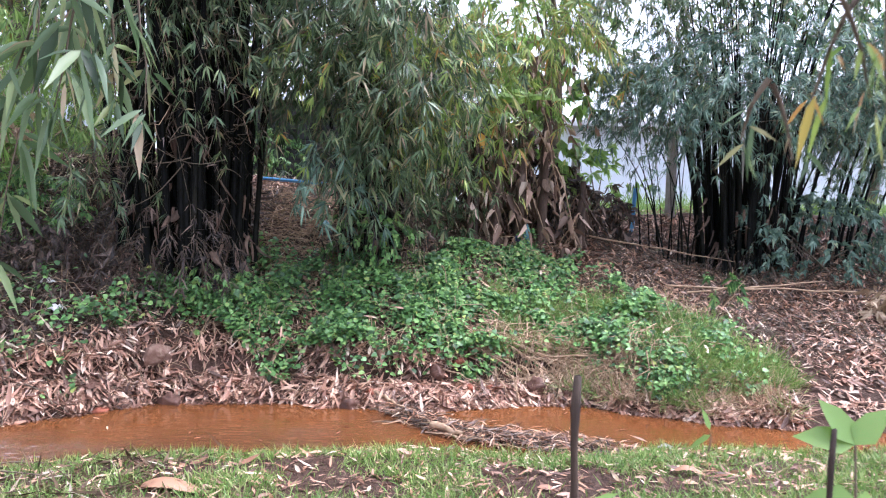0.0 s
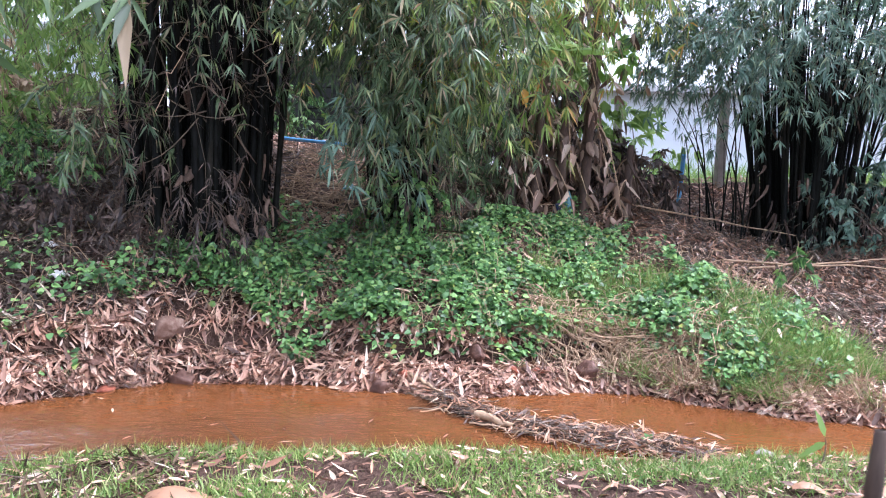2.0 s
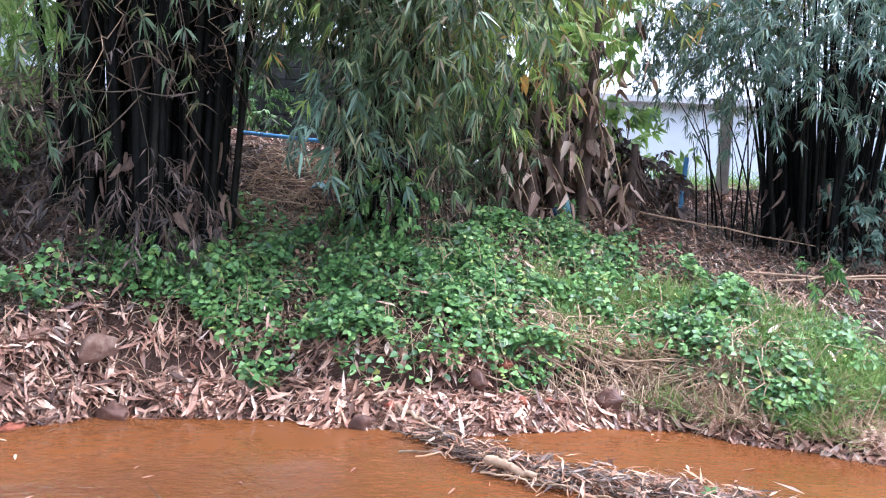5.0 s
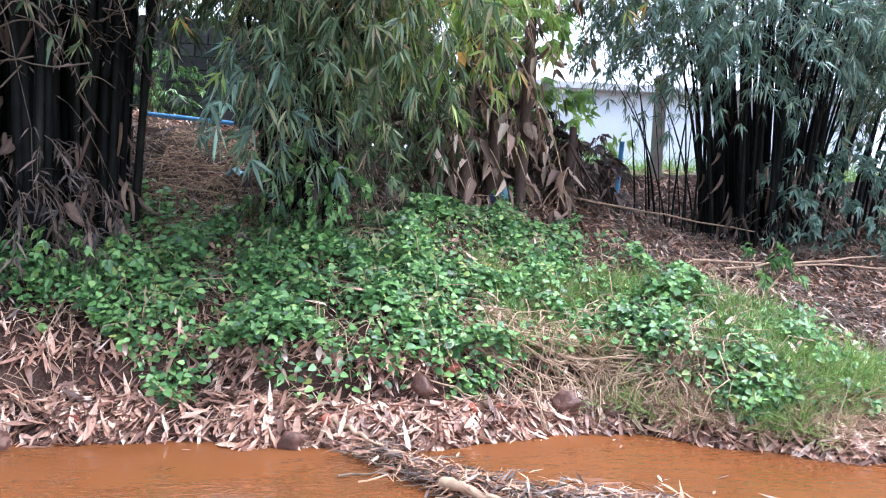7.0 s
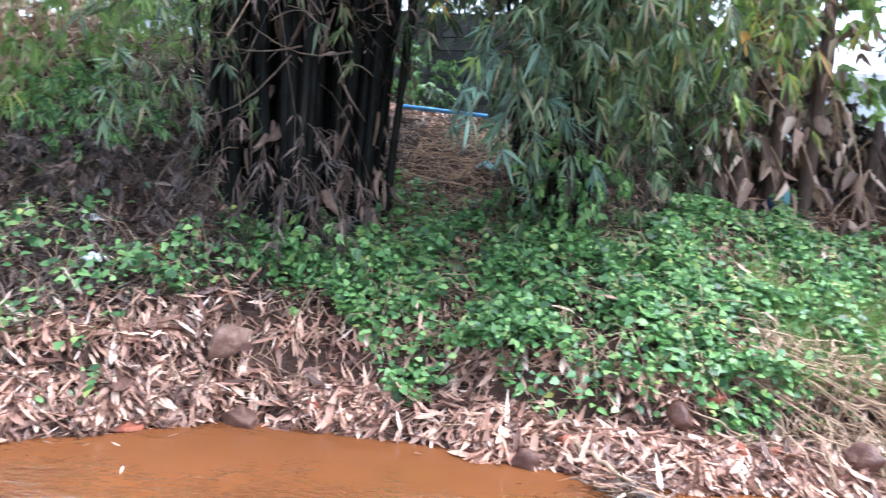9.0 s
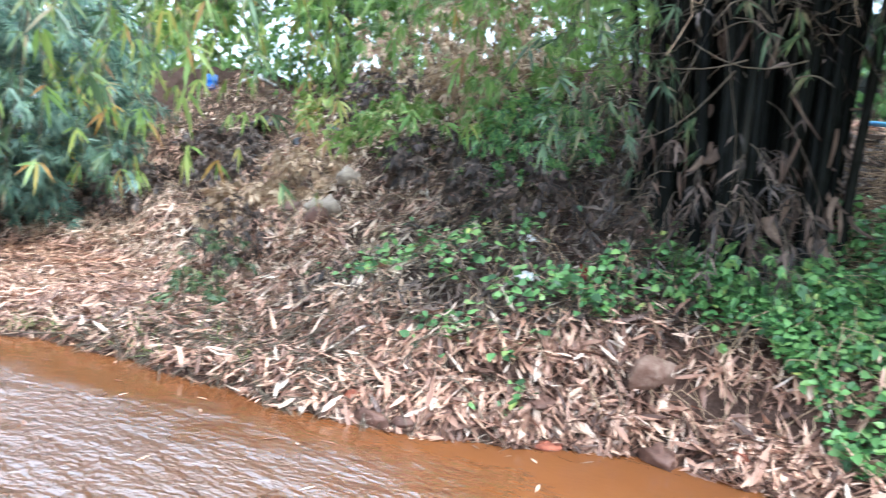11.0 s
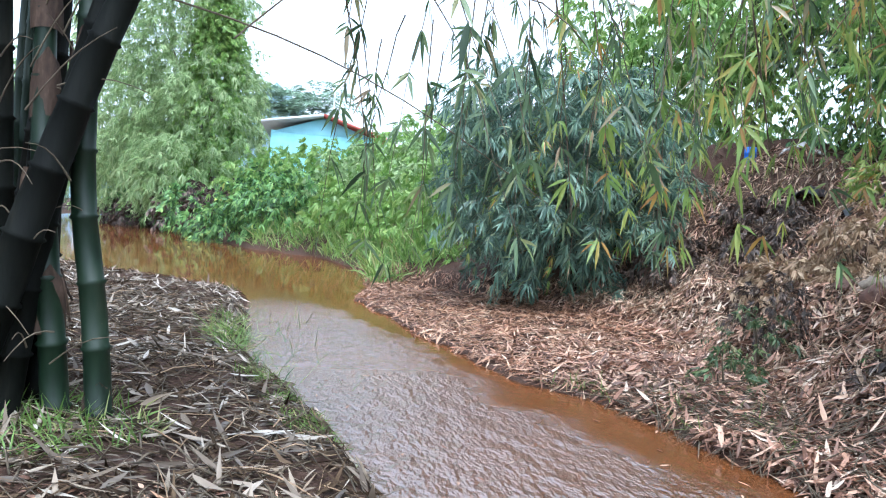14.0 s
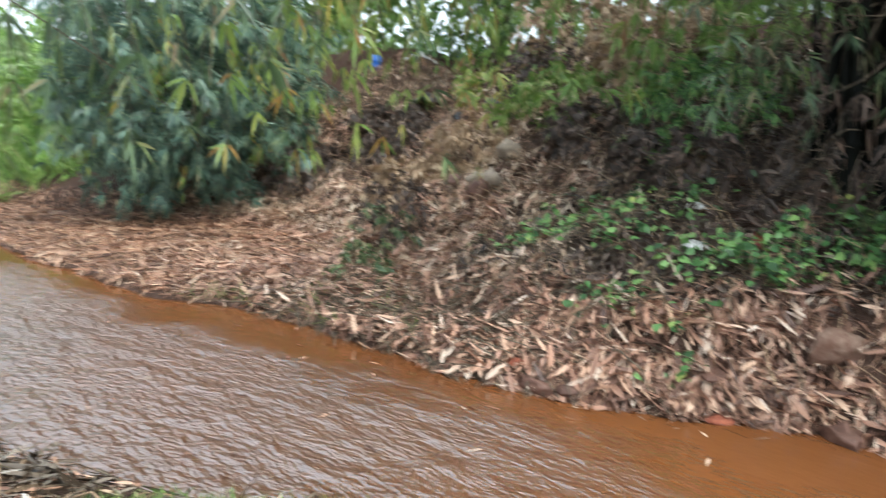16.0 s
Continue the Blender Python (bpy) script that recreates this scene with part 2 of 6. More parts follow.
def water_mat():
    """Silt-laden orange water: still pools, and a rippled run between them that mirrors the open sky."""
    m, n, l, p = base_mat("silty_orange_water", 0.5, spec=0.0)
    t = noise_tex(n, l, 0.35, 4)
    r = ramp(n, [(0.3, (0.12, 0.042, 0.013)), (0.7, (0.19, 0.07, 0.022))])
    l.new(t.outputs[0], r.inputs[0])
    l.new(r.outputs[0], p.inputs["Base Color"])
    co = n.new("ShaderNodeTexCoord")
    sx = n.new("ShaderNodeSeparateXYZ")
    l.new(co.outputs["Object"], sx.inputs[0])
    # how broken the surface is along the stream: pool, run, slack water
    run = ramp(n, [(0.0, (0.0, 0.0, 0.0)), (0.2, (0.02, 0.02, 0.02)), (0.27, (0.12, 0.12, 0.12)), (0.36, (0.8, 0.8, 0.8)), (0.55, (1, 1, 1)), (0.72, (1, 1, 1)), (0.82, (0.4, 0.4, 0.4)), (0.9, (0.1, 0.1, 0.1)), (1.0, (0.05, 0.05, 0.05))])
    mr = n.new("ShaderNodeMapRange")
    mr.inputs["From Min"].default_value, mr.inputs["From Max"].default_value = -22, 3
    l.new(sx.outputs[0], mr.inputs[0])
    l.new(mr.outputs[0], run.inputs[0])
    # slack water along the far bank, with a wandering edge
    wob = noise_tex(n, l, 1.1, 3)
    far = n.new("ShaderNodeMath")
    far.operation = "MULTIPLY_ADD"
    far.inputs[1].default_value = -0.275
    l.new(sx.outputs[0], far.inputs[0])
    l.new(sx.outputs[1], far.inputs[2])
    far2 = n.new("ShaderNodeMath")
    far2.operation = "MULTIPLY_ADD"
    far2.inputs[1].default_value = 1.6
    l.new(wob.outputs[0], far2.inputs[0])
    l.new(far.outputs[0], far2.inputs[2])
    calm = n.new("ShaderNodeMapRange")
    for k, val in (("From Min", 8.1), ("From Max", 8.6), ("To Min", 1.0), ("To Max", 0.1)):
        calm.inputs[k].default_value = val
    l.new(far2.outputs[0], calm.inputs[0])
    st = n.new("ShaderNodeMath")
    st.operation = "MULTIPLY"
    l.new(run.outputs[0], st.inputs[0])
    l.new(calm.outputs[0], st.inputs[1])
    w1, w2 = noise_tex(n, l, 3.6, 3, (0.8, 1.5, 1)), noise_tex(n, l, 17, 2, (0.8, 1.4, 1))
    ad = n.new("ShaderNodeMath")
    ad.operation = "MULTIPLY_ADD"
    ad.inputs[1].default_value = 0.28
    l.new(w2.outputs[0], ad.inputs[0])
    l.new(w1.outputs[0], ad.inputs[2])
    bp = n.new("ShaderNodeBump")
    bp.inputs["Distance"].default_value = 0.09
    l.new(st.outputs[0], bp.inputs["Strength"])
    l.new(ad.outputs[0], bp.inputs["Height"])
    l.new(bp.outputs[0], p.inputs["Normal"])
    gl = n.new("ShaderNodeBsdfGlossy")
    ro = n.new("ShaderNodeMapRange")
    ro.inputs["To Min"].default_value, ro.inputs["To Max"].default_value = 0.05, 0.28
    l.new(st.outputs[0], ro.inputs[0])
    l.new(ro.outputs[0], gl.inputs["Roughness"])
    l.new(bp.outputs[0], gl.inputs["Normal"])
    fr = n.new("ShaderNodeFresnel")
    l.new(bp.outputs[0], fr.inputs["Normal"])
    # IOR set far above water's on the run to brighten its sky reflection
    io = n.new("ShaderNodeMapRange")
    io.inputs["To Min"].default_value, io.inputs["To Max"].default_value = 1.25, 5.5
    l.new(st.outputs[0], io.inputs[0])
    l.new(io.outputs[0], fr.inputs["IOR"])
    ms = n.new("ShaderNodeMixShader")
    l.new(fr.outputs[0], ms.inputs[0])
    l.new(p.outputs[0], ms.inputs[1])
    l.new(gl.outputs[0], ms.inputs[2])
    l.new(ms.outputs[0], n["Material Output"].inputs[0])
    return m


M_SOIL, M_WATER = soil_mat(), water_mat()

# ---- mesh helpers ----
rng = np.random.default_rng(7)


def fast_mesh(name, verts, faces, mat, smooth=False):
    """A mesh from an array of places and an array of equal-sized faces."""
    verts, faces = np.asarray(verts, np.float32), np.asarray(faces, np.int32)
    me = bpy.data.meshes.new(name)
    me.vertices.add(len(verts))
    me.vertices.foreach_set("co", verts.ravel())
    me.loops.add(faces.size)
    me.loops.foreach_set("vertex_index", faces.ravel())
    me.polygons.add(len(faces))
    me.polygons.foreach_set("loop_start", np.arange(0, faces.size, faces.shape[1], dtype=np.int32))
    me.update(calc_edges=True)
    if smooth:
        me.polygons.foreach_set("use_smooth", np.ones(len(faces), bool))
    me.materials.append(mat)
    return me


def thing(name, label, category, at=(0, 0, 0), group="", kind=""):
    """An Empty at a thing's base."""
    e = new(name)
    e.location = at
    e.empty_display_size = 0.1
    return tagged(e, label, category, group, kind)


def part_mesh(name, me, parent, label=""):
    """A mesh given in world places, hung under its thing."""
    ob = new(name, me)
    ob.parent = parent
    off = Vector(parent.location)
    up = parent.parent
    while up:
        off += Vector(up.location)
        up = up.parent
    me.transform(Matrix.Translation(-off))
    if label:
        ob["label"] = label
    return ob


def unit(v):
    return v / np.maximum(np.linalg.norm(v, axis=-1, keepdims=True), 1e-9)


KITE = (np.array([(0, 0), (0.38, -0.5), (0.4, 0), (0.38, 0.5), (1, 0)], float), np.array([(0, 1, 2), (0, 2, 3), (2, 1, 4), (2, 4, 3)]))
PLAIN = (np.array([(0, 0), (0.4, -0.5), (1, 0), (0.4, 0.5)], float), np.array([(0, 1, 2), (0, 2, 3)]))
OVATE = (np.array([(0, 0), (0.22, -0.5), (0.25, 0), (0.22, 0.5), (0.62, -0.38), (0.62, 0), (0.62, 0.38), (1, 0)], float), np.array([(0, 1, 2), (0, 2, 3), (1, 4, 2), (2, 4, 5), (2, 5, 3), (3, 5, 6), (4, 7, 5), (5, 7, 6)]))
LANCE = (np.array([(0, 0), (0.2, -0.42), (0.2, 0), (0.2, 0.42), (0.5, -0.5), (0.5, 0), (0.5, 0.5), (1, 0)], float), OVATE[1])


def leaf_cloud(P, D, L, W, droop=0.15, fold=0.25, shape=KITE, N=None):
    """Leaves at P that point along D, with length L and width W; returns places and faces."""
    n = len(P)
    D = unit(D)
    if N is None:
        N = rng.normal(size=(n, 3)) * 0.5 + (0, 0, 1)
    S = unit(np.cross(D, N))
    U = np.cross(S, D)
    L, W = np.broadcast_to(L, n)[:, None], np.broadcast_to(W, n)[:, None]
    dr = np.broadcast_to(droop, n)[:, None]
    T, F = shape
    V = np.empty((n, len(T), 3))
    for i, (t, s) in enumerate(T):
        V[:, i] = P + D * L * t + S * W * s + U * (fold * abs(s) * W) - np.array((0, 0, 1)) * (dr * L * t * t)
    return V.reshape(-1, 3), (F[None] + (np.arange(n) * len(T))[:, None, None]).reshape(-1, 3)


def tubes(paths, radii, sides=5):
    """Round bars along paths (n, k, 3) with radii (n, k)."""
    paths, radii = np.asarray(paths, float), np.asarray(radii, float)
    n, k, _ = paths.shape
    d = unit(np.gradient(paths, axis=1))
    a = unit(np.cross(d, np.where(np.abs(d[..., 2:3]) > 0.9, (1.0, 0.0, 0.0), (0.0, 0.0, 1.0))))
    b = np.cross(d, a)
    th = np.arange(sides) * 2 * np.pi / sides
    V = paths[:, :, None] + radii[:, :, None, None] * (a[:, :, None] * np.cos(th)[None, None, :, None] + b[:, :, None] * np.sin(th)[None, None, :, None])
    i, j = np.meshgrid(np.arange(k - 1), np.arange(sides), indexing="ij")
    q = np.stack([i * sides + j, i * sides + (j + 1) % sides, (i + 1) * sides + (j + 1) % sides, (i + 1) * sides + j], -1).reshape(-1, 4)
    F = (q[None] + (np.arange(n) * k * sides)[:, None, None]).reshape(-1, 4)
    return V.reshape(-1, 3), F


def join(*pairs):
    V, F, o = [], [], 0
    for v, f in pairs:
        V.append(v), F.append(f + o)
        o += len(v)
    return np.concatenate(V), np.concatenate(F)


def vnoise(x, y, scale, seed):
    """Smooth value noise in -1..1."""
    g = np.random.default_rng(seed).uniform(-1, 1, (64, 64))
    u, v = np.asarray(x) / scale, np.asarray(y) / scale
    i, j = np.floor(u).astype(int), np.floor(v).astype(int)
    fu, fv = u - i, v - j
    fu, fv = fu * fu * (3 - 2 * fu), fv * fv * (3 - 2 * fv)
    q = lambda a, b: g[a % 64, b % 64]
    return (q(i, j) * (1 - fu) + q(i + 1, j) * fu) * (1 - fv) + (q(i, j + 1) * (1 - fu) + q(i + 1, j + 1) * fu) * fv

# ---- the lie of the land ----
FAR_X = np.array([-400, -85, -75, -50, -32, -28.5, -22.7, -17.5, -15.4, -12.6, -10.7, -9.5, -8.3, -7.9, -7.4, -6.5, -5.5, -4.5, -3.5, -2.9, -2.0, -1.0, -0.45, 0.1, 0.9, 1.5, 1.8, 2.4, 3.0, 6.0, 14, 400])
FAR_Y = np.array([-19, -18, -15, -5.4, 1.1, 3.7, 5.0, 4.7, 4.3, 4.8, 5.15, 5.35, 5.75, 6.05, 6.3, 6.38, 6.65, 6.85, 7.4, 7.85, 7.95, 7.75, 7.65, 7.75, 7.98, 7.95, 7.7, 7.48, 7.3, 6.8, 6.3, 6.2])
NEAR_X = np.array([-400, -85, -60, -40, -30, -21, -18.4, -16.4, -14.7, -11.5, -9.0, -7.5, -6.4, -5.4, -4.4, -3.4, -2.4, -1.0, 1.0, 3.0, 6.0, 14, 400])
NEAR_Y = np.array([-19.5, -19, -20, -18, -12, -4, -1.0, 0.9, 2.3, 2.5, 2.75, 3.2, 3.55, 3.75, 3.9, 4.5, 5.15, 5.35, 5.4, 5.5, 5.4, 5.0, 4.9])
FOOT_X = np.array([-400, -20, -17, -15, -12, -10, -8, -6.5, -5.2, -4, -3, -2, 400])
FOOT_GAP = np.array([0.2, 0.2, 1.2, 3.0, 3.5, 3.0, 1.7, 0.9, 0.55, 0.45, 0.4, 0.45, 0.4])
PROFILES = (
    (-20.0, (0, 0.5, 3, 10, 40), (0.1, 0.5, 1.0, 1.6, 2.2)),
    (-16.0, (0, 1, 2, 3, 4, 5, 7), (0.16, 0.6, 1.2, 2.0, 2.8, 3.3, 3.6)),
    (-7.0, (0, 1, 2, 3, 4, 5, 7), (0.18, 0.6, 1.05, 1.9, 2.7, 3.2, 3.5)),
    (-3.5, (0, 0.06, 0.5, 1.2, 2.2, 3.9, 6), (0.24, 0.42, 0.72, 1.06, 1.58, 2.38, 2.75)),
    (0.5, (0, 0.05, 0.45, 1.1, 2.1, 2.9, 4.0, 6), (0.16, 0.4, 0.58, 0.85, 1.3, 1.6, 2.05, 2.2)),
    (4.0, (0, 0.5, 1.2, 3.3, 4.5, 5.2, 6.2), (0.15, 0.3, 0.5, 0.95, 1.25, 1.6, 2.1)),
)


def far_edge(x):
    x = np.asarray(x, float)
    return np.interp(x, FAR_X, FAR_Y) + 0.09 * vnoise(x, 0 * x, 0.55, 12) + 0.05 * vnoise(x, 0 * x, 0.21, 13)


def near_edge(x):
    x = np.asarray(x, float)
    return np.interp(x, NEAR_X, NEAR_Y) + 0.09 * vnoise(x, 0 * x, 0.6, 14) + 0.05 * vnoise(x, 0 * x, 0.23, 15)


def ground_height(x, y):
    x, y = np.asarray(x, float), np.asarray(y, float)
    f, nr = far_edge(x), near_edge(x)
    gap = np.interp(x, FOOT_X, FOOT_GAP)
    d = y - f
    e = d - gap
    xs = [p[0] for p in PROFILES]
    hs = [np.interp(e, p[1], p[2]) for p in PROFILES]
    slope = np.zeros_like(d)
    for i, h in enumerate(hs):
        tri = np.interp(x, xs, np.eye(len(xs))[i])
        slope = slope + tri * h
    base = np.zeros_like(d)
    for i, p in enumerate(PROFILES):
        base = base + np.interp(x, xs, np.eye(len(xs))[i]) * p[2][0]
    shelf = 0.02 + (base - 0.02) * np.clip(d / np.maximum(gap, 0.05), 0, 1) ** 0.7
    far = np.where(e > 0, slope, shelf)
    c = nr - y
    lip = np.interp(x, (-12, -5, -3), (0.12, 0.2, 0.3))
    near = np.where(c < 0.12, lip * np.clip(c / 0.12, 0, 1), lip + np.interp(c, (0.12, 0.6, 3, 6, 40, 400), (0, 0.06, 0.1, 0.16, 0.3, 0.6)))
    bed = -0.22 * np.clip(np.minimum(-d, y - nr) / 0.35, 0, 1)
    z = np.where(d > 0, far, np.where(c > 0, near, bed))
    amp = np.clip(np.maximum(d, c) / 0.6, 0, 1)
    rough = np.where(e > 0.1, np.clip(e, 0, 1), 0) * np.clip((-4.0 - x) / 2, 0, 1) * np.clip((x + 19) / 3, 0, 1)
    z = z + rough * (0.26 * vnoise(x, y, 0.75, 5) + 0.2 * np.abs(vnoise(x, y, 0.4, 6)))
    return z + amp * (0.05 * vnoise(x, y, 0.9, 1) + 0.028 * vnoise(x, y, 0.31, 2) + 0.012 * vnoise(x, y, 0.12, 3)) + np.clip((np.abs(x + 4) - 25) / 60, 0, 1) * 0.3 * vnoise(x, y, 9, 4)


def spread(lo, hi, step, far, grow=1.18):
    c = list(np.arange(lo, hi, step))
    s = step
    while c[-1] < far:
        s *= grow
        c.append(c[-1] + s)
    s = step
    while c[0] > -far:
        s *= grow
        c.insert(0, c[0] - s)
    return np.array(c)


gx, gy = spread(-18, 7, 0.085, 700), spread(0.5, 14.5, 0.065, 700)
GX, GY = np.meshgrid(gx, gy, indexing="ij")
V = np.stack([GX, GY, ground_height(GX, GY)], -1).reshape(-1, 3)
i, j = np.meshgrid(np.arange(len(gx) - 1), np.arange(len(gy) - 1), indexing="ij")
k = (i * len(gy) + j).ravel()
ground = new("ground", fast_mesh("ground", V, np.stack([k, k + len(gy), k + len(gy) + 1, k + 1], -1), M_SOIL, True))
tagged(ground, "red-brown soil banks strewn with dry bamboo leaves", "ground", kind="structure")

wx, wy = np.meshgrid([-88, 60], [-22, 9], indexing="ij")
water = new("water", fast_mesh("water", np.stack([wx, wy, 0 * wx], -1).reshape(-1, 3), [(0, 2, 3, 1)], M_WATER))
tagged(water, "muddy orange stream water, rippled in the shallow run", "water", kind="structure")


def on_ground(x, y, up=0.0):
    return np.stack([x, y, ground_height(x, y) + up], -1)


def in_region(n, test, x0, x1, y0, y1):
    """n random places of the plan inside a region."""
    out = np.zeros((0, 2))
    while len(out) < n:
        p = np.stack([rng.uniform(x0, x1, n), rng.uniform(y0, y1, n)], -1)
        out = np.concatenate([out, p[test(p[:, 0], p[:, 1])]])
    return out[:n]


def litter(name, label, n, test, box, mat, size=(0.1, 0.24), up=0.05, tilt=0.22, width=0.13, shape=LANCE):
    p = in_region(n, test, *box)
    a = rng.uniform(0, 2 * np.pi, n)
    eps = 0.06
    P = on_ground(p[:, 0], p[:, 1], 0)
    D = np.stack([np.cos(a), np.sin(a), 0 * a], -1)
    D[:, 2] = np.clip((ground_height(p[:, 0] + eps * D[:, 0], p[:, 1] + eps * D[:, 1]) - P[:, 2]) / eps * 0.9, -0.9, 0.6) + rng.normal(0, tilt, n)
    P[:, 2] += 0.006 + rng.uniform(0, up, n)
    L = rng.uniform(size[0], size[1], n)
    v, f = leaf_cloud(P - unit(D) * L[:, None] / 2, D, L, L * width * rng.uniform(0.6, 1.4, n), rng.normal(0, 0.2, n), 0.35, shape, rng.normal(size=(n, 3)) * 0.35 + (0, 0, 1))
    return tagged(new(name, fast_mesh(name, v, f, mat)), label, "leaf litter", kind="stuff")


shelf_d = lambda x, y: y - far_edge(x)
foot_d = lambda x, y: y - far_edge(x) - np.interp(x, FOOT_X, FOOT_GAP)
bank_c = lambda x, y: near_edge(x) - y
patchy = lambda x, y, s, k: rng.random(len(x)) < np.clip(0.6 + 0.9 * vnoise(x, y, s, k), 0.25, 1)
litter("leaf_litter", "pinkish tan dry bamboo leaves along the water's edge", 13000, lambda x, y: (shelf_d(x, y) > -0.08 + 0.08 * vnoise(x, y, 0.25, 41)) & (foot_d(x, y) < 0.22) & patchy(x, y, 0.35, 42), (-5.5, 3.5, 6.3, 9), M_LITTER, (0.07, 0.24), 0.06, 0.3, 0.17)
litter("leaf_litter", "red-brown dry bamboo leaves on the flat spit", 20000, lambda x, y: (shelf_d(x, y) > -0.06 + 0.1 * vnoise(x, y, 0.4, 43)) & (foot_d(x, y) < 0.5), (-24, -5.5, 3.6, 9.5), M_LITTER_RED, (0.07, 0.24), 0.03, 0.12, 0.1)
litter("leaf_litter", "pale tan dry leaves scattered over the spit", 5000, lambda x, y: (shelf_d(x, y) > 0.1) & (foot_d(x, y) < 0.6) & (rng.random(len(x)) < np.clip((x + 13) / 6, 0.05, 1)), (-15, -4.5, 4, 9.5), M_LITTER, (0.08, 0.28), 0.04, 0.15, 0.1)
litter("leaf_litter", "pale dry bamboo leaves on the steep bank", 14000, lambda x, y: (rng.random(len(x)) < np.interp(x, (-7, -5), (1, 0.12))) & (foot_d(x, y) > -0.1) & (foot_d(x, y) < 5) & patchy(x, y, 0.7, 44), (-15, -3, 6.5, 14), M_LITTER, (0.08, 0.3), 0.09, 0.35, 0.12, shape=KITE)
litter("leaf_litter", "brown dry leaves under the bamboo clumps", 15000, lambda x, y: (foot_d(x, y) > 0.15) & (foot_d(x, y) < 6) & patchy(x, y, 0.6, 45), (-4.0, 7, 8, 15), M_LITTER, (0.05, 0.19), 0.08, 0.4, 0.17, shape=KITE)
litter("leaf_litter", "pink-brown dry leaves on the bare bank", 3600, lambda x, y: (foot_d(x, y) > -0.4) & (foot_d(x, y) < 2.2) & patchy(x, y, 0.4, 47), (2.6, 7, 6.8, 10.5), M_LITTER, (0.05, 0.18), 0.06, 0.3, 0.2)
litter("leaf_litter", "dark matted bamboo leaves and stalks on the near bank", 22000, lambda x, y: bank_c(x, y) > 0.0, (-20, -1.5, -3, 5.4), M_NEAR_MAT, (0.1, 0.34), 0.03, 0.1, 0.07, shape=KITE)
litter("leaf_litter", "pale weathered bamboo leaves on the near bank", 6000, lambda x, y: (bank_c(x, y) > 0.0) & patchy(x, y, 0.5, 46), (-19, -2.8, -2, 5.4), M_LITTER_GREY, (0.12, 0.34), 0.04, 0.15, 0.12)
litter("leaf_litter", "tan dry bamboo leaves among the grass", 9000, lambda x, y: bank_c(x, y) > 0.05, (-4.5, 5.5, 1.0, 5.5), M_LITTER, (0.03, 0.11), 0.03, 0.15, 0.2)
litter("leaf_litter", "brown rotting bamboo leaves among the grass", 9000, lambda x, y: bank_c(x, y) > 0.05, (-4.5, 6.5, -3.0, 5.5), M_LITTER_RED, (0.04, 0.14), 0.02, 0.15, 0.2)
litter("leaf_litter", "brown leaves trodden into the path", 6000, lambda x, y: bank_c(x, y) > 0.05, (-9, 6.5, -4.0, 2.0), M_LITTER_GREY, (0.05, 0.2), 0.02, 0.1, 0.16)
litter("leaf_litter", "brown leaf litter in the dark gap between clumps", 7000, lambda x, y: foot_d(x, y) > 1.5, (1.0, 6.5, 9.5, 14), M_LITTER_RED, (0.06, 0.2), 0.08, 0.35, 0.17, shape=KITE)

litter("leaf_litter", "dark rotting leaves and scraps on the upper slope", 2000, lambda x, y: (foot_d(x, y) > 1.7) & (foot_d(x, y) < 5), (-15.5, -4, 8, 13.5), M_NEAR_MAT, (0.06, 0.26), 0.12, 0.5, 0.2, shape=KITE)

litter("leaf_litter", "thick drift of pinkish tan bamboo leaves at the foot of the bank", 7000, lambda x, y: (shelf_d(x, y) > 0.0) & (foot_d(x, y) < np.interp(x, (-6.5, -5), (1.4, 0.45))) & patchy(x, y, 0.5, 48), (-9.0, -3.2, 6.2, 9.6), M_LITTER, (0.08, 0.26), 0.1, 0.3, 0.15)
litter("leaf_litter", "straw-coloured leaves thinly spread over the slope", 10000, lambda x, y: (foot_d(x, y) > 0.2) & (foot_d(x, y) < 4.4) & patchy(x, y, 0.8, 49), (-14.0, -5.0, 6.2, 13.2), M_LITTER_PALE, (0.06, 0.24), 0.1, 0.35, 0.15)
litter("leaf_litter", "fallen leaves caught on top of the creeper", 700, lambda x, y: (foot_d(x, y) > 0.1) & (foot_d(x, y) < 2.2), (-3.3, 3.2, 7.8, 11), M_LITTER, (0.06, 0.18), 0.2, 0.4, 0.18)

# Shade under the clumps is put into the colour of these leaves.
litter("leaf_litter", "brown leaf litter around the old clump, darkened for its shade", 11000, lambda x, y: (foot_d(x, y) > 0.3) & (foot_d(x, y) < 4), (-6.5, -2.6, 7.4, 12.5), M_LITTER_BROWN_SHADE, (0.06, 0.22), 0.09, 0.4, 0.18, shape=KITE)
litter("leaf_litter", "brown leaf litter under the bamboo, darkened for the shade there", 7000, lambda x, y: foot_d(x, y) > 0.5, (2.4, 7.5, 8.6, 13), M_LITTER_BROWN_SHADE, (0.05, 0.18), 0.08, 0.4, 0.17, shape=KITE)


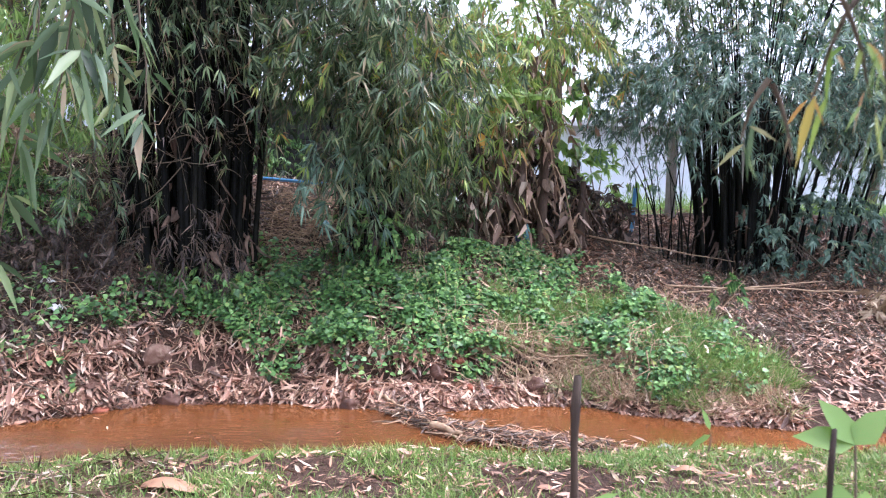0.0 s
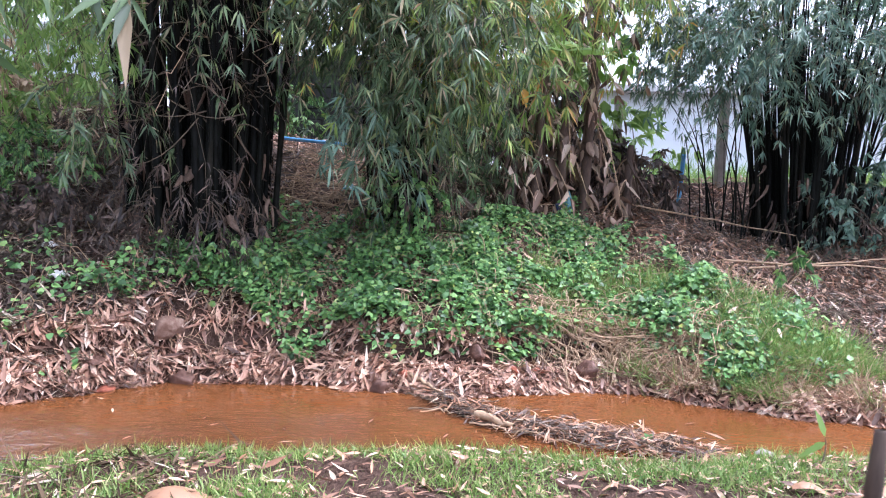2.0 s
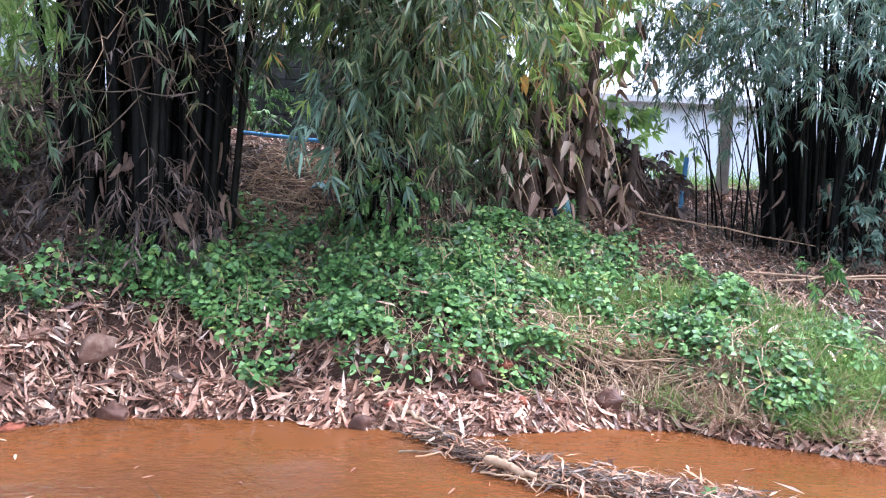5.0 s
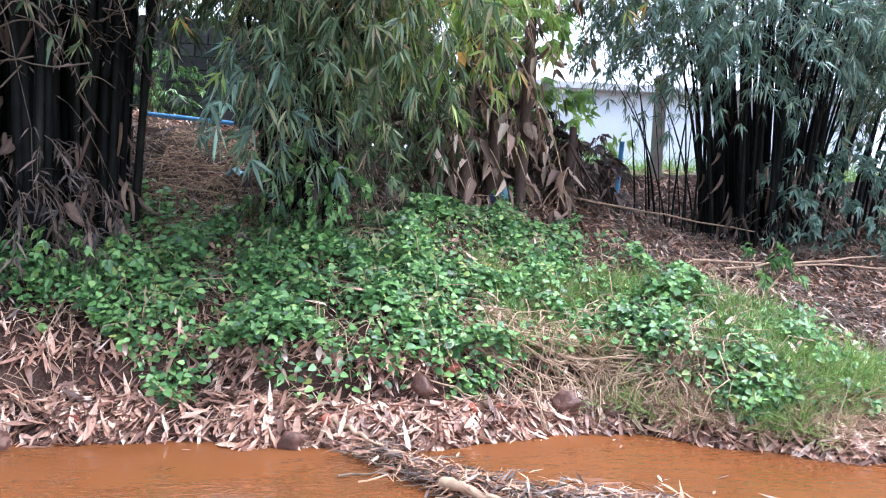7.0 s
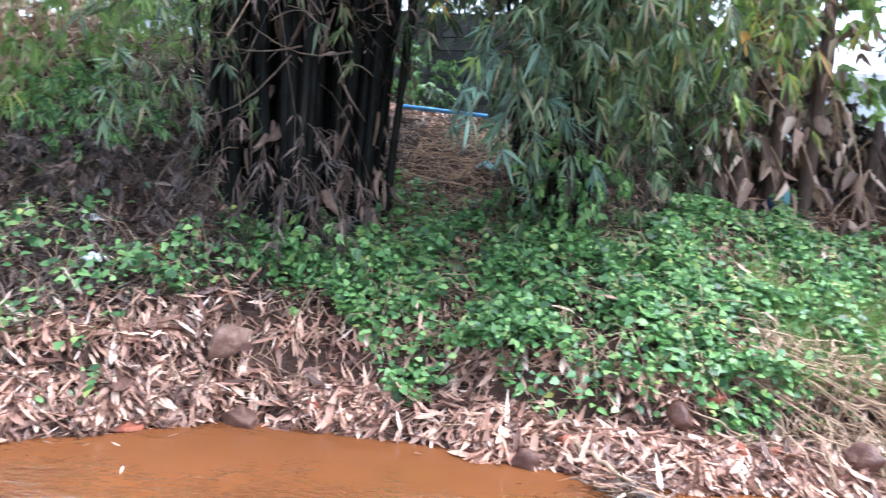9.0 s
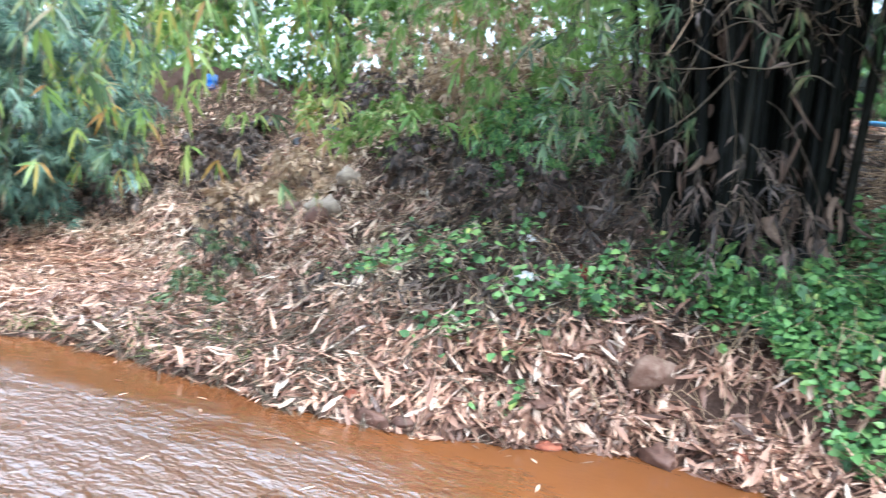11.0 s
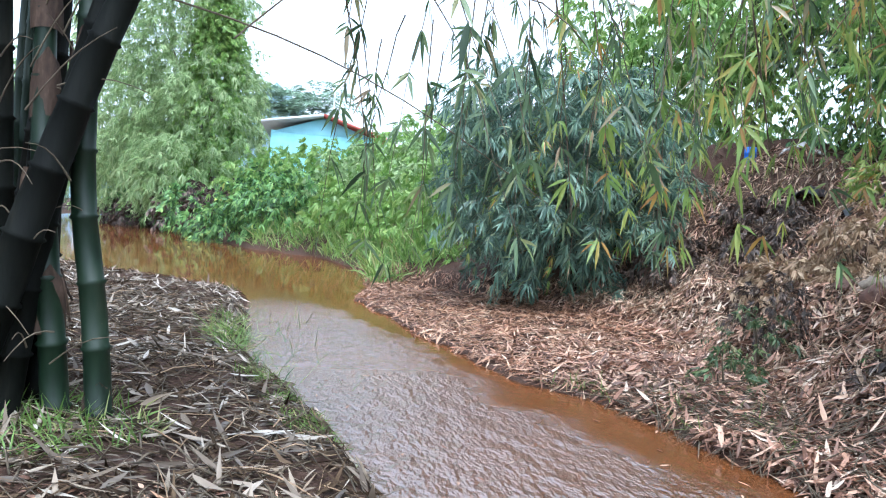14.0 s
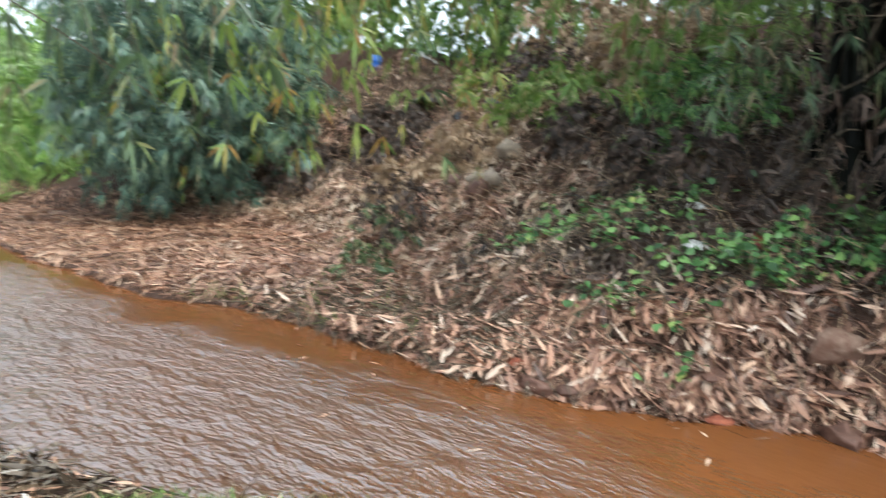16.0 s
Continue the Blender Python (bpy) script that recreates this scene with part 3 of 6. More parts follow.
def tangle(name, label, n, test, box, mat, length=(0.2, 0.7), r=0.004, up=0.25):
    """A mat of thin bent stalks over the ground."""
    p = in_region(n, test, *box)
    a, L = rng.uniform(0, 2 * np.pi, n), rng.uniform(*length, n)
    t = np.linspace(0, 1, 4)
    x = p[:, 0, None] + np.cos(a)[:, None] * L[:, None] * t
    y = p[:, 1, None] + np.sin(a)[:, None] * L[:, None] * t * 0.7
    z = ground_height(x, y) + 0.02 + rng.uniform(0, up, n)[:, None] * np.sin(t * np.pi)[None] + rng.normal(0, 0.015, x.shape)
    v, f = tubes(np.stack([x, y, z], -1), np.linspace(r, r * 0.6, 4)[None] * rng.uniform(0.6, 1.5, (n, 1)), 3)
    return tagged(new(name, fast_mesh(name, v, f, mat)), label, "brushwood", kind="stuff")


tangle("brushwood", "tangle of dark dead stalks on the steep bank", 2000, lambda x, y: (foot_d(x, y) > 0.2) & (foot_d(x, y) < 4.5), (-15, -3.5, 7, 13), M_TWIG)
tangle("brushwood", "tangle of pale dry stalks on the steep bank", 1200, lambda x, y: (foot_d(x, y) > 0.0) & (foot_d(x, y) < 4.5), (-15, -3.5, 7, 13), M_TWIG_PALE)
tangle("brushwood", "thin dry stalks under the bamboo", 3000, lambda x, y: (foot_d(x, y) > 0.6) & (foot_d(x, y) < 5), (-3, 7.5, 8, 14), M_TWIG, up=0.15)
tangle("brushwood", "straw stalks hanging over the earth bank", 450, lambda x, y: (foot_d(x, y) > -0.1) & (foot_d(x, y) < 0.42), (0.5, 2.4, 7.8, 9.4), M_TWIG_PALE, (0.25, 0.8), 0.006, 0.3)
tangle("brushwood", "long brown stalks matted over the near bank", 900, lambda x, y: bank_c(x, y) > 0.05, (-13, -2.5, 0.2, 5), M_TWIG, (0.3, 1.0), 0.006, 0.05)
tangle("brushwood", "pale dry stalks strewn over the near bank", 260, lambda x, y: bank_c(x, y) > 0.05, (-13, -2.5, 0.2, 5), M_TWIG_PALE, (0.3, 0.9), 0.005, 0.05)
tangle("brushwood", "long dark wet stalks lying along the water's edge", 420, lambda x, y: (shelf_d(x, y) > 0.0) & (shelf_d(x, y) < 0.9), (-7.6, -4.2, 6.2, 8.2), M_TWIG, (0.5, 1.2), 0.006, 0.12)
tangle("brushwood", "dry vine stems threading through the creeper", 700, lambda x, y: (foot_d(x, y) > 0.0) & (foot_d(x, y) < 2.4), (-3.2, 3.2, 7.8, 11), M_TWIG_PALE, (0.2, 0.7), 0.004, 0.34)
tangle("brushwood", "brown fallen stalks on the slope behind the clump", 700, lambda x, y: (foot_d(x, y) > 1.0) & (foot_d(x, y) < 4.0), (-2.8, -0.6, 9.0, 12.4), M_TWIG_PALE, (0.3, 0.9), 0.006, 0.14)

# ---- bamboo ----


def culm_path(base, lean, height, k=26, arch=1.0):
    t = np.linspace(0, 1, k)[:, None]
    out = np.array((lean[0], lean[1], 0.0))
    return np.array(base) + np.array((0, 0, 1.0)) * height * (t - 0.18 * arch * t ** 3) + out * height * (0.25 * t + 0.75 * arch * t ** 2.2)


def culm_mesh(path, r, gap, mat, sides=8):
    """A jointed culm: swollen rings at every joint, tapering to the tip."""
    seg = np.linalg.norm(np.diff(path, axis=0), axis=1)
    s = np.concatenate([[0], np.cumsum(seg)])
    joints = np.arange(gap * 0.5, s[-1], gap)
    st = np.sort(np.concatenate([[0, s[-1]], joints - 0.02, joints, joints + 0.015, joints + gap / 2]))
    st = st[(st >= 0) & (st <= s[-1])]
    P = np.stack([np.interp(st, s, path[:, c]) for c in range(3)], -1)
    near = np.min(np.abs(st[:, None] - joints[None]), axis=1)
    R = r * (1 - 0.75 * (st / s[-1]) ** 1.3) * np.where(near < 0.001, 1.16, np.where(near < 0.022, 0.97, 1.0))
    v, f = tubes(P[None], R[None], sides)
    return fast_mesh("culm", v, f, mat, True)


def sprays(starts, heads, lengths, clusters, leaves, leaf_len, sag=0.5, width=0.14, shape=KITE, spread_=0.68, twig_r=0.005):
    """Arching leafy twigs: fans of leaves along each; returns leaf arrays and twig arrays."""
    n = len(starts)
    k = clusters + 2
    t = np.linspace(0, 1, k)
    heads = unit(heads)
    L = np.broadcast_to(lengths, n)[:, None, None]
    path = starts[:, None] + heads[:, None] * L * t[None, :, None] * 0.85
    path[..., 2] -= (L[..., 0] * sag) * t[None] ** 2
    path += rng.normal(0, 0.02, path.shape) * L * t[None, :, None]
    tan = unit(np.gradient(path, axis=1))
    node, way = path[:, 2:].reshape(-1, 3), tan[:, 2:].reshape(-1, 3)
    c = len(node)
    aim = unit(way * 0.5 + rng.normal(0, spread_ * 0.7, (c, 3)) + (0, 0, -0.45))
    side = unit(np.cross(aim, rng.normal(0, 0.7, (c, 3)) + way * 0.3 + (0, 0, 0.2)))
    th = np.linspace(-1.05, 1.05, leaves)[None] * rng.uniform(0.55, 1.15, (c, 1)) + rng.normal(0, 0.14, (c, leaves))
    D = (aim[:, None] * np.cos(th)[..., None] + side[:, None] * np.sin(th)[..., None] + rng.normal(0, 0.12, (c, leaves, 3))).reshape(-1, 3)
    P = np.repeat(node, leaves, axis=0)
    m = len(P)
    flat = np.repeat(np.cross(side, aim), leaves, axis=0)
    flat = flat * np.where(flat[:, 2:3] < 0, -1, 1)
    ll = leaf_len * rng.uniform(0.7, 1.2, m) * (1.1 - 0.35 * np.abs(th.ravel()))
    lv = leaf_cloud(P + rng.normal(0, 0.012, (m, 3)), D, ll, ll * width * rng.uniform(0.8, 1.25, m), rng.uniform(0.1, 0.4, m), 0.3, shape, flat + rng.normal(0, 0.25, (m, 3)))
    rr = np.linspace(twig_r, twig_r * 0.35, k)[None] * np.ones((n, 1))
    return lv, tubes(path, rr, 3)


def ball(n, centre, size, shell=0.5):
    d = unit(rng.normal(size=(n, 3)))
    return np.array(centre) + d * np.array(size) * (shell + (1 - shell) * rng.random(n) ** 0.7)[:, None], d


def degrees_(a):
    return a * 180 / np.pi


def sheath_mesh(length, width, curl):
    """A dry culm sheath hanging down from its joint, cupped and curled."""
    s, t = np.meshgrid(np.linspace(-1, 1, 5), np.linspace(0, 1, 6), indexing="ij")
    w = width * np.interp(t, (0, 0.3, 0.7, 1), (0.6, 1, 0.75, 0.05))
    v = np.stack([s * w, -curl * t ** 2 + 0.5 * width * s ** 2, -length * t], -1).reshape(-1, 3)
    i, j = np.meshgrid(np.arange(4), np.arange(5), indexing="ij")
    k = (i * 6 + j).ravel()
    return fast_mesh("dead_sheath", v, np.stack([k, k + 6, k + 7, k + 1], -1), M_SHEATH, True)


SHEATHS = [sheath_mesh(0.28, 0.05, 0.1), sheath_mesh(0.36, 0.04, -0.05), sheath_mesh(0.22, 0.06, 0.16), sheath_mesh(0.42, 0.03, 0.04)]


def bamboo_clump(name, label, at, radius, count, height, culm_r, leaf_mat_, blobs, leaf_len=0.2, culm_mat=None, arch=0.5, group="bamboo clumps", sheaths=120, spread_out=0.22):
    """A clump: single culms, dead sheaths at the foot, twigs and leaf masses."""
    z = float(ground_height(at[0], at[1]))
    th = thing(name, label, "bamboo", (at[0], at[1], z - 0.05), group)
    for i in range(count):
        a, q = rng.uniform(0, 2 * np.pi), np.sqrt(rng.random()) * radius
        b = (at[0] + np.cos(a) * q, at[1] + np.sin(a) * q)
        b = (*b, float(ground_height(*b)) - 0.08)
        lean = np.array((np.cos(a), np.sin(a))) * spread_out * (0.25 + q / radius) + rng.normal(0, 0.08, 2)
        p = culm_path(b, lean, height * rng.uniform(0.6, 1.1), arch=arch)
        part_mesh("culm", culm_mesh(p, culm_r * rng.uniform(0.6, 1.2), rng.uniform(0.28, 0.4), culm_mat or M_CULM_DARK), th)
    for i in range(sheaths):
        a, q = rng.uniform(0, 2 * np.pi), radius * rng.uniform(0.8, 1.15)
        x, y = at[0] + np.cos(a) * q, at[1] + np.sin(a) * q
        up = float(ground_height(x, y)) + rng.uniform(0.15, 1.15) * rng.choice((1.0, 1.0, 2.3))
        ob = new("dead_sheath", SHEATHS[i % len(SHEATHS)])
        ob.parent = th
        ob.matrix_basis = Matrix.Translation((x - th.location.x, y - th.location.y, up - th.location.z)) @ pose(0, 0, 0, rng.normal(0, 14), rng.normal(0, 14), degrees_(a) + 90) @ Matrix.Diagonal((rng.uniform(0.4, 0.9), 1, rng.uniform(0.5, 1.2), 1))
    for centre, size, n, ll, mat, ncl, nlv, sag, slen in blobs:
        s, d = ball(n, centre, size, 0.3)
        h = d * (1, 1, 0.4) + rng.normal(0, 0.4, (n, 3))
        broad = mat is M_VINE_LEAF
        lv, tw = sprays(s, h, slen * rng.uniform(0.6, 1.3, n), ncl, nlv, ll, sag, 0.65 if broad else 0.14, OVATE if broad else KITE)
        tagged(part_mesh("foliage", fast_mesh("foliage", *lv, mat), th), kind="stuff")
        tagged(part_mesh("branchwork", fast_mesh("branchwork", *tw, M_TWIG), th, "thin brown branching twigs"), kind="stuff")
    return th


main = bamboo_clump("bamboo_clump", "old dark bamboo clump with drooping grey-green leaves", (-3.33, 10.0), 0.84, 135, 7.5, 0.043, M_BAMBOO_LEAF, [
    ((-3.2, 10.0, 6.2), (3.0, 1.6, 1.3), 480, 0.2, M_BAMBOO_LEAF, 5, 7, 0.7, 0.9),
    ((-0.65, 9.3, 4.4), (0.7, 0.8, 1.3), 190, 0.2, M_BAMBOO_LEAF, 5, 7, 0.8, 0.9),
    ((-0.7, 9.1, 4.1), (0.8, 0.6, 1.1), 30, 0.17, M_BAMBOO_YELLOW, 4, 6, 0.8, 0.8),
    ((-0.55, 9.5, 3.05), (0.5, 0.5, 0.5), 60, 0.2, M_BAMBOO_LEAF, 5, 7, 0.8, 0.8),
    ((-1.3, 9.0, 2.6), (0.2, 0.3, 0.35), 13, 0.2, M_BAMBOO_DARK, 4, 7, 0.9, 0.6),
    ((0.1, 9.8, 4.0), (0.5, 0.5, 0.6), 70, 0.22, M_BAMBOO_YELLOW, 4, 6, 0.8, 0.8),
    ((-5.3, 9.1, 4.1), (1.1, 0.7, 0.7), 100, 0.19, M_BRIGHT_LEAF, 4, 6, 0.8, 0.9),
    ((1.1, 10.5, 4.7), (0.8, 0.5, 0.6), 80, 0.2, M_BAMBOO_YELLOW, 4, 6, 0.7, 0.8),
    # Next two high masses are out of view, added to shade the foot.
    ((-3.2, 8.2, 6.2), (1.5, 1.1, 0.6), 170, 0.22, M_BAMBOO_LEAF, 4, 6, 0.5, 0.8),
    ((-4.4, 8.9, 6.7), (1.8, 1.6, 0.8), 110, 0.2, M_BAMBOO_LEAF, 4, 7, 0.6, 0.9),
    ((-5.2, 10.4, 5.6), (1.4, 1.0, 0.8), 50, 0.19, M_BRIGHT_LEAF, 4, 6, 0.8, 0.9),
    ((-1.35, 9.7, 4.4), (0.6, 0.55, 0.7), 140, 0.2, M_BAMBOO_LEAF, 5, 6, 0.8, 0.9),
    ((-1.9, 10.6, 4.9), (1.0, 0.6, 1.2), 110, 0.2, M_BAMBOO_LEAF, 5, 6, 0.8, 0.9),
    ((-3.4, 8.95, 4.45), (1.1, 0.35, 0.6), 75, 0.18, M_BAMBOO_LEAF, 4, 6, 0.8, 0.8),
    ((-4.1, 8.9, 2.75), (0.35, 0.3, 0.5), 16, 0.19, M_BAMBOO_LEAF, 4, 6, 0.9, 0.6),
    # Skirt of dead leaves whose dark colour carries the shade at the foot.
    ((-3.2, 9.05, 3.4), (1.0, 0.2, 0.6), 20, 0.12, M_DEAD_BROWN_SHADE, 3, 3, 0.9, 0.7),
    ((-3.4, 9.2, 1.7), (0.95, 0.35, 0.5), 60, 0.17, M_DEAD_BROWN_SHADE, 3, 4, 0.9, 0.35),
    ((-3.3, 9.5, 2.8), (0.9, 0.5, 0.8), 25, 0.13, M_DEAD_BROWN_SHADE, 3, 4, 0.9, 0.5),
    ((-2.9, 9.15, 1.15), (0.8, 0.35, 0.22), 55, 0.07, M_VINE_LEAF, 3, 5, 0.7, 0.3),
    ((-3.3, 9.2, 1.45), (0.95, 0.3, 0.4), 45, 0.17, M_DEAD_BROWN_SHADE, 3, 4, 1.0, 0.35),
    # Out-of-view crown, added to shade the trunk and its foot.
    ((-3.3, 11.0, 7.6), (3.4, 2.2, 0.9), 420, 0.3, M_BAMBOO_LEAF, 4, 6, 0.6, 1.1),
], sheaths=130, spread_out=0.11)
for i in range(24):
    p0 = np.array((rng.uniform(-4.2, -2.5), 9.2 + rng.normal(0, 0.12), rng.uniform(2.5, 4.0)))
    p1 = p0 + np.array((rng.normal(0, 0.55), rng.uniform(-0.45, -0.05), rng.normal(-0.1, 0.35)))
    u = np.linspace(0, 1, 7)[:, None]
    q = p0 * (1 - u) + p1 * u + np.array((0, 0, rng.normal(0, 0.14))) * np.sin(u * np.pi)
    v, f = tubes(q[None], np.linspace(0.008, 0.003, 7)[None], 5)
    part_mesh("side_branch", fast_mesh("side_branch", v, f, M_TWIG, True), main)
middle = bamboo_clump("bamboo_clump", "small dark bamboo clump with creeper at its foot", (-0.95, 10.45), 0.42, 34, 5.5, 0.03, M_BAMBOO_LEAF, [
    ((-0.95, 10.1, 1.75), (0.5, 0.3, 0.4), 70, 0.08, M_VINE_LEAF, 3, 5, 0.7, 0.3),
    # Low leaves coloured dark for the shade inside the clump.
    ((-0.9, 10.2, 2.0), (0.55, 0.3, 0.6), 60, 0.16, M_DEAD_BROWN_SHADE, 3, 4, 0.9, 0.4),
    ((-0.4, 11.2, 2.6), (0.8, 0.4, 0.8), 110, 0.17, M_BAMBOO_LEAF, 4, 6, 0.8, 0.7),
    ((-0.2, 11.6, 4.2), (1.2, 0.5, 1.0), 120, 0.2, M_BAMBOO_LEAF, 4, 6, 0.8, 0.8),
], spread_out=0.12, sheaths=40)
right = bamboo_clump("bamboo_clump", "dense dark bamboo clump with fine blue-green leaves", (4.72, 12.0), 0.66, 120, 4.8, 0.03, M_BAMBOO_DARK, [
    ((5.1, 12.8, 4.5), (2.2, 0.8, 0.9), 130, 0.17, M_BAMBOO_DARK, 5, 7, 0.6, 0.8),
    ((7.2, 12.2, 3.7), (1.2, 0.9, 0.7), 110, 0.16, M_BAMBOO_LEAF, 5, 7, 0.6, 0.8),
    ((3.4, 12.2, 4.1), (0.9, 0.6, 0.5), 60, 0.16, M_BAMBOO_DARK, 5, 7, 0.6, 0.7),
    ((4.7, 11.1, 4.1), (2.0, 0.8, 0.9), 300, 0.16, M_BAMBOO_DARK, 5, 7, 0.5, 0.8),
    ((6.6, 11.0, 3.8), (1.2, 0.9, 0.9), 220, 0.15, M_BAMBOO_DARK, 5, 7, 0.5, 0.8),
    ((2.9, 11.6, 4.9), (1.1, 1.0, 0.9), 150, 0.15, M_BAMBOO_LEAF, 5, 7, 0.5, 0.8),
    ((3.2, 11.3, 3.6), (0.7, 0.4, 0.3), 45, 0.14, M_BAMBOO_DARK, 4, 7, 0.5, 0.7),
    ((7.9, 12.6, 4.8), (1.8, 1.5, 1.6), 160, 0.17, M_BAMBOO_LEAF, 4, 7, 0.5, 0.9),
    # Crown out of view, added to shade the right clump.
    ((4.7, 12.6, 6.6), (2.4, 1.8, 0.8), 220, 0.28, M_BAMBOO_LEAF, 4, 6, 0.5, 1.0),
    # Foot leaves coloured dark for the shade under the culms.
    ((4.75, 11.4, 1.6), (0.8, 0.25, 0.4), 40, 0.12, M_DEAD_BROWN_SHADE, 3, 4, 0.9, 0.35),
], spread_out=0.17, sheaths=60)
for i in range(16):
    b = (rng.uniform(5.1, 6.6), rng.uniform(11.6, 12.5))
    q = culm_path((*b, float(ground_height(*b)) - 0.08), np.array((rng.uniform(0.25, 0.7), rng.normal(0, 0.1))), rng.uniform(2.5, 4.5), arch=0.6)
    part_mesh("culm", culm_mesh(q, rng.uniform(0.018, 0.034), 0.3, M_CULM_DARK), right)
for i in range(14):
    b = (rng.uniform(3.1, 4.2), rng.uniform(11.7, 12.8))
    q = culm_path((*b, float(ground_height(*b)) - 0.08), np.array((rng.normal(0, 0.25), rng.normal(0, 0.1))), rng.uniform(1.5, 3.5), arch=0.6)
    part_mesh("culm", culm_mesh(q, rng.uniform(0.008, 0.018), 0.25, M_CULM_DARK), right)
bush = bamboo_clump("bamboo_clump", "bushy blue-green young bamboo overhanging the spit", (-15.2, 8.6), 0.9, 16, 4.6, 0.025, M_BAMBOO_DARK, [
    ((-14.6, 8.0, 2.5), (1.8, 2.0, 1.9), 900, 0.26, M_BAMBOO_DARK, 4, 7, 0.3, 0.8),
    ((-14.4, 7.9, 3.9), (1.6, 2.2, 0.8), 270, 0.26, M_BAMBOO_DARK, 4, 7, 0.3, 0.8),
    ((-13.8, 8.2, 3.0), (1.6, 1.9, 1.9), 70, 0.2, M_BAMBOO_YELLOW, 3, 6, 0.6, 0.8),
], spread_out=0.3, sheaths=10)


def tree(name, label, at, height, blobs, mat, leaf_len, n_each, trunk_r=0.15, width=0.3, shape=KITE, sag=0.3, group="trees beyond the pool"):
    """A tapered trunk with limbs that reach into leafy masses."""
    z = float(ground_height(at[0], at[1]))
    th = thing(name, label, "tree", (at[0], at[1], z - 0.1), group)
    base = np.array((at[0], at[1], z - 0.1))
    t = np.linspace(0, 1, 9)
    tp = base + t[:, None] * (0, 0, height * 0.75) + np.stack([np.sin(t * 4) * 0.25, np.cos(t * 3) * 0.25 - 0.25, 0 * t], -1)
    v, f = tubes(tp[None], (trunk_r * (1 - 0.75 * t))[None], 8)
    part_mesh("trunk", fast_mesh("trunk", v, f, M_TWIG, True), th)
    lp, lr = [], []
    for c, s in blobs:
        st = tp[rng.integers(2, 7)]
        u = np.linspace(0, 1, 9)[:, None]
        lp.append(st + (np.array(c) - st) * u + np.array((0, 0, 0.5)) * np.sin(u * np.pi))
        lr.append(trunk_r * 0.4 * (1 - 0.8 * u[:, 0]))
    for q, r in zip(lp, lr):
        v, f = tubes(np.array([q]), np.array([r]), 6)
        part_mesh("limb", fast_mesh("limb", v, f, M_TWIG, True), th)
    pl = []
    for c, s in blobs:
        st, d = ball(n_each, c, s)
        lv, tw = sprays(st, d + rng.normal(0, 0.4, (n_each, 3)), leaf_len * 3.5 * rng.uniform(0.6, 1.2, n_each), 3, 6, leaf_len, sag, width, PLAIN)
        pl.append(lv)
    part_mesh("crown", fast_mesh("crown", *join(*pl), mat), th)
    return th


def shrub(name, label, at, size, n, mat, leaf_len, width=0.35, shape=KITE, sag=0.35, group=""):
    z = float(ground_height(at[0], at[1]))
    th = thing(name, label, "shrub", (at[0], at[1], z), group)
    c = np.array((at[0], at[1], z + size[2] * 0.45))
    st, d = ball(n, c, np.array(size) * (1, 1, 0.6), 0.25)
    st[:, 2] = np.maximum(st[:, 2], ground_height(st[:, 0], st[:, 1]) + 0.1)
    lv, tw = sprays(st, d + (0, 0, 0.3), leaf_len * 3 * rng.uniform(0.6, 1.2, n), 3, 6, leaf_len, sag, width, PLAIN if leaf_len > 0.1 else shape)
    tagged(part_mesh("foliage", fast_mesh("foliage", *lv, mat), th), kind="stuff")
    k = 7
    e = st[rng.integers(0, n, k)]
    b = on_ground(at[0] + rng.normal(0, size[0] * 0.15, k), at[1] + rng.normal(0, size[1] * 0.15, k), -0.05)
    u = np.linspace(0, 1, 6)[None, :, None]
    for q in b[:, None] * (1 - u) + e[:, None] * u:
        v, f = tubes(q[None], np.linspace(0.02, 0.006, 6)[None], 5)
        part_mesh("stem", fast_mesh("stem", v, f, M_TWIG, True), th)
    return th


# far side of the pool
GROVE = [((-40, -3.0, 3.2), (2, 2.2, 1.3)), ((-42, -2.4, 5), (3, 3.2, 2.5)), ((-43, -3.5, 8), (3, 3.5, 3)), ((-44, -5, 11), (3, 4, 3)), ((-42, -1.8, 7), (2.5, 2.0, 2.5)), ((-45, -7, 7), (3, 3, 4)), ((-43, -5.5, 4), (2.5, 3, 2)), ((-48, -9, 9), (3, 4, 5)), ((-43, -3.6, 13), (2.5, 3, 2))]
away = lambda c, q=1.24: tuple(e + (v - e) * q for v, e in zip(c, (-0.9, 3.4, 1.7)))
tree("bamboo_grove", "tall pale green bamboo grove leaning over the pool", (-54.5, -4.6), 17, [(away(c), tuple(1.24 * v for v in w)) for c, w in GROVE], M_GROVE_LEAF, 0.5, 460, 0.2, 0.13)
tree("broadleaf_tree", "dense green vine-hung tree beside the pool", (-50.5, -2.9), 14, [(away(c), tuple(1.24 * v for v in w)) for c, w in (((-41, -2.0, 3), (1.8, 1.4, 2)), ((-41, -1.9, 6), (1.3, 1.2, 2)), ((-41.5, -1.8, 9), (1.0, 0.9, 2)), ((-41.5, -1.8, 11), (0.7, 0.6, 1.3)))], M_BRIGHT_LEAF, 0.3, 420, 0.2, 0.4)
tree("bamboo_grove", "hazy green bamboo grove at the far end of the pool", (-93, -22), 20, [((-92, -24, 6), (5, 8, 5)), ((-93, -21, 13), (5, 8, 5)), ((-92, -32, 9), (5, 8, 7)), ((-92, -14, 6), (5, 6, 5))], M_GROVE_LEAF, 0.9, 420, 0.3, 0.16)
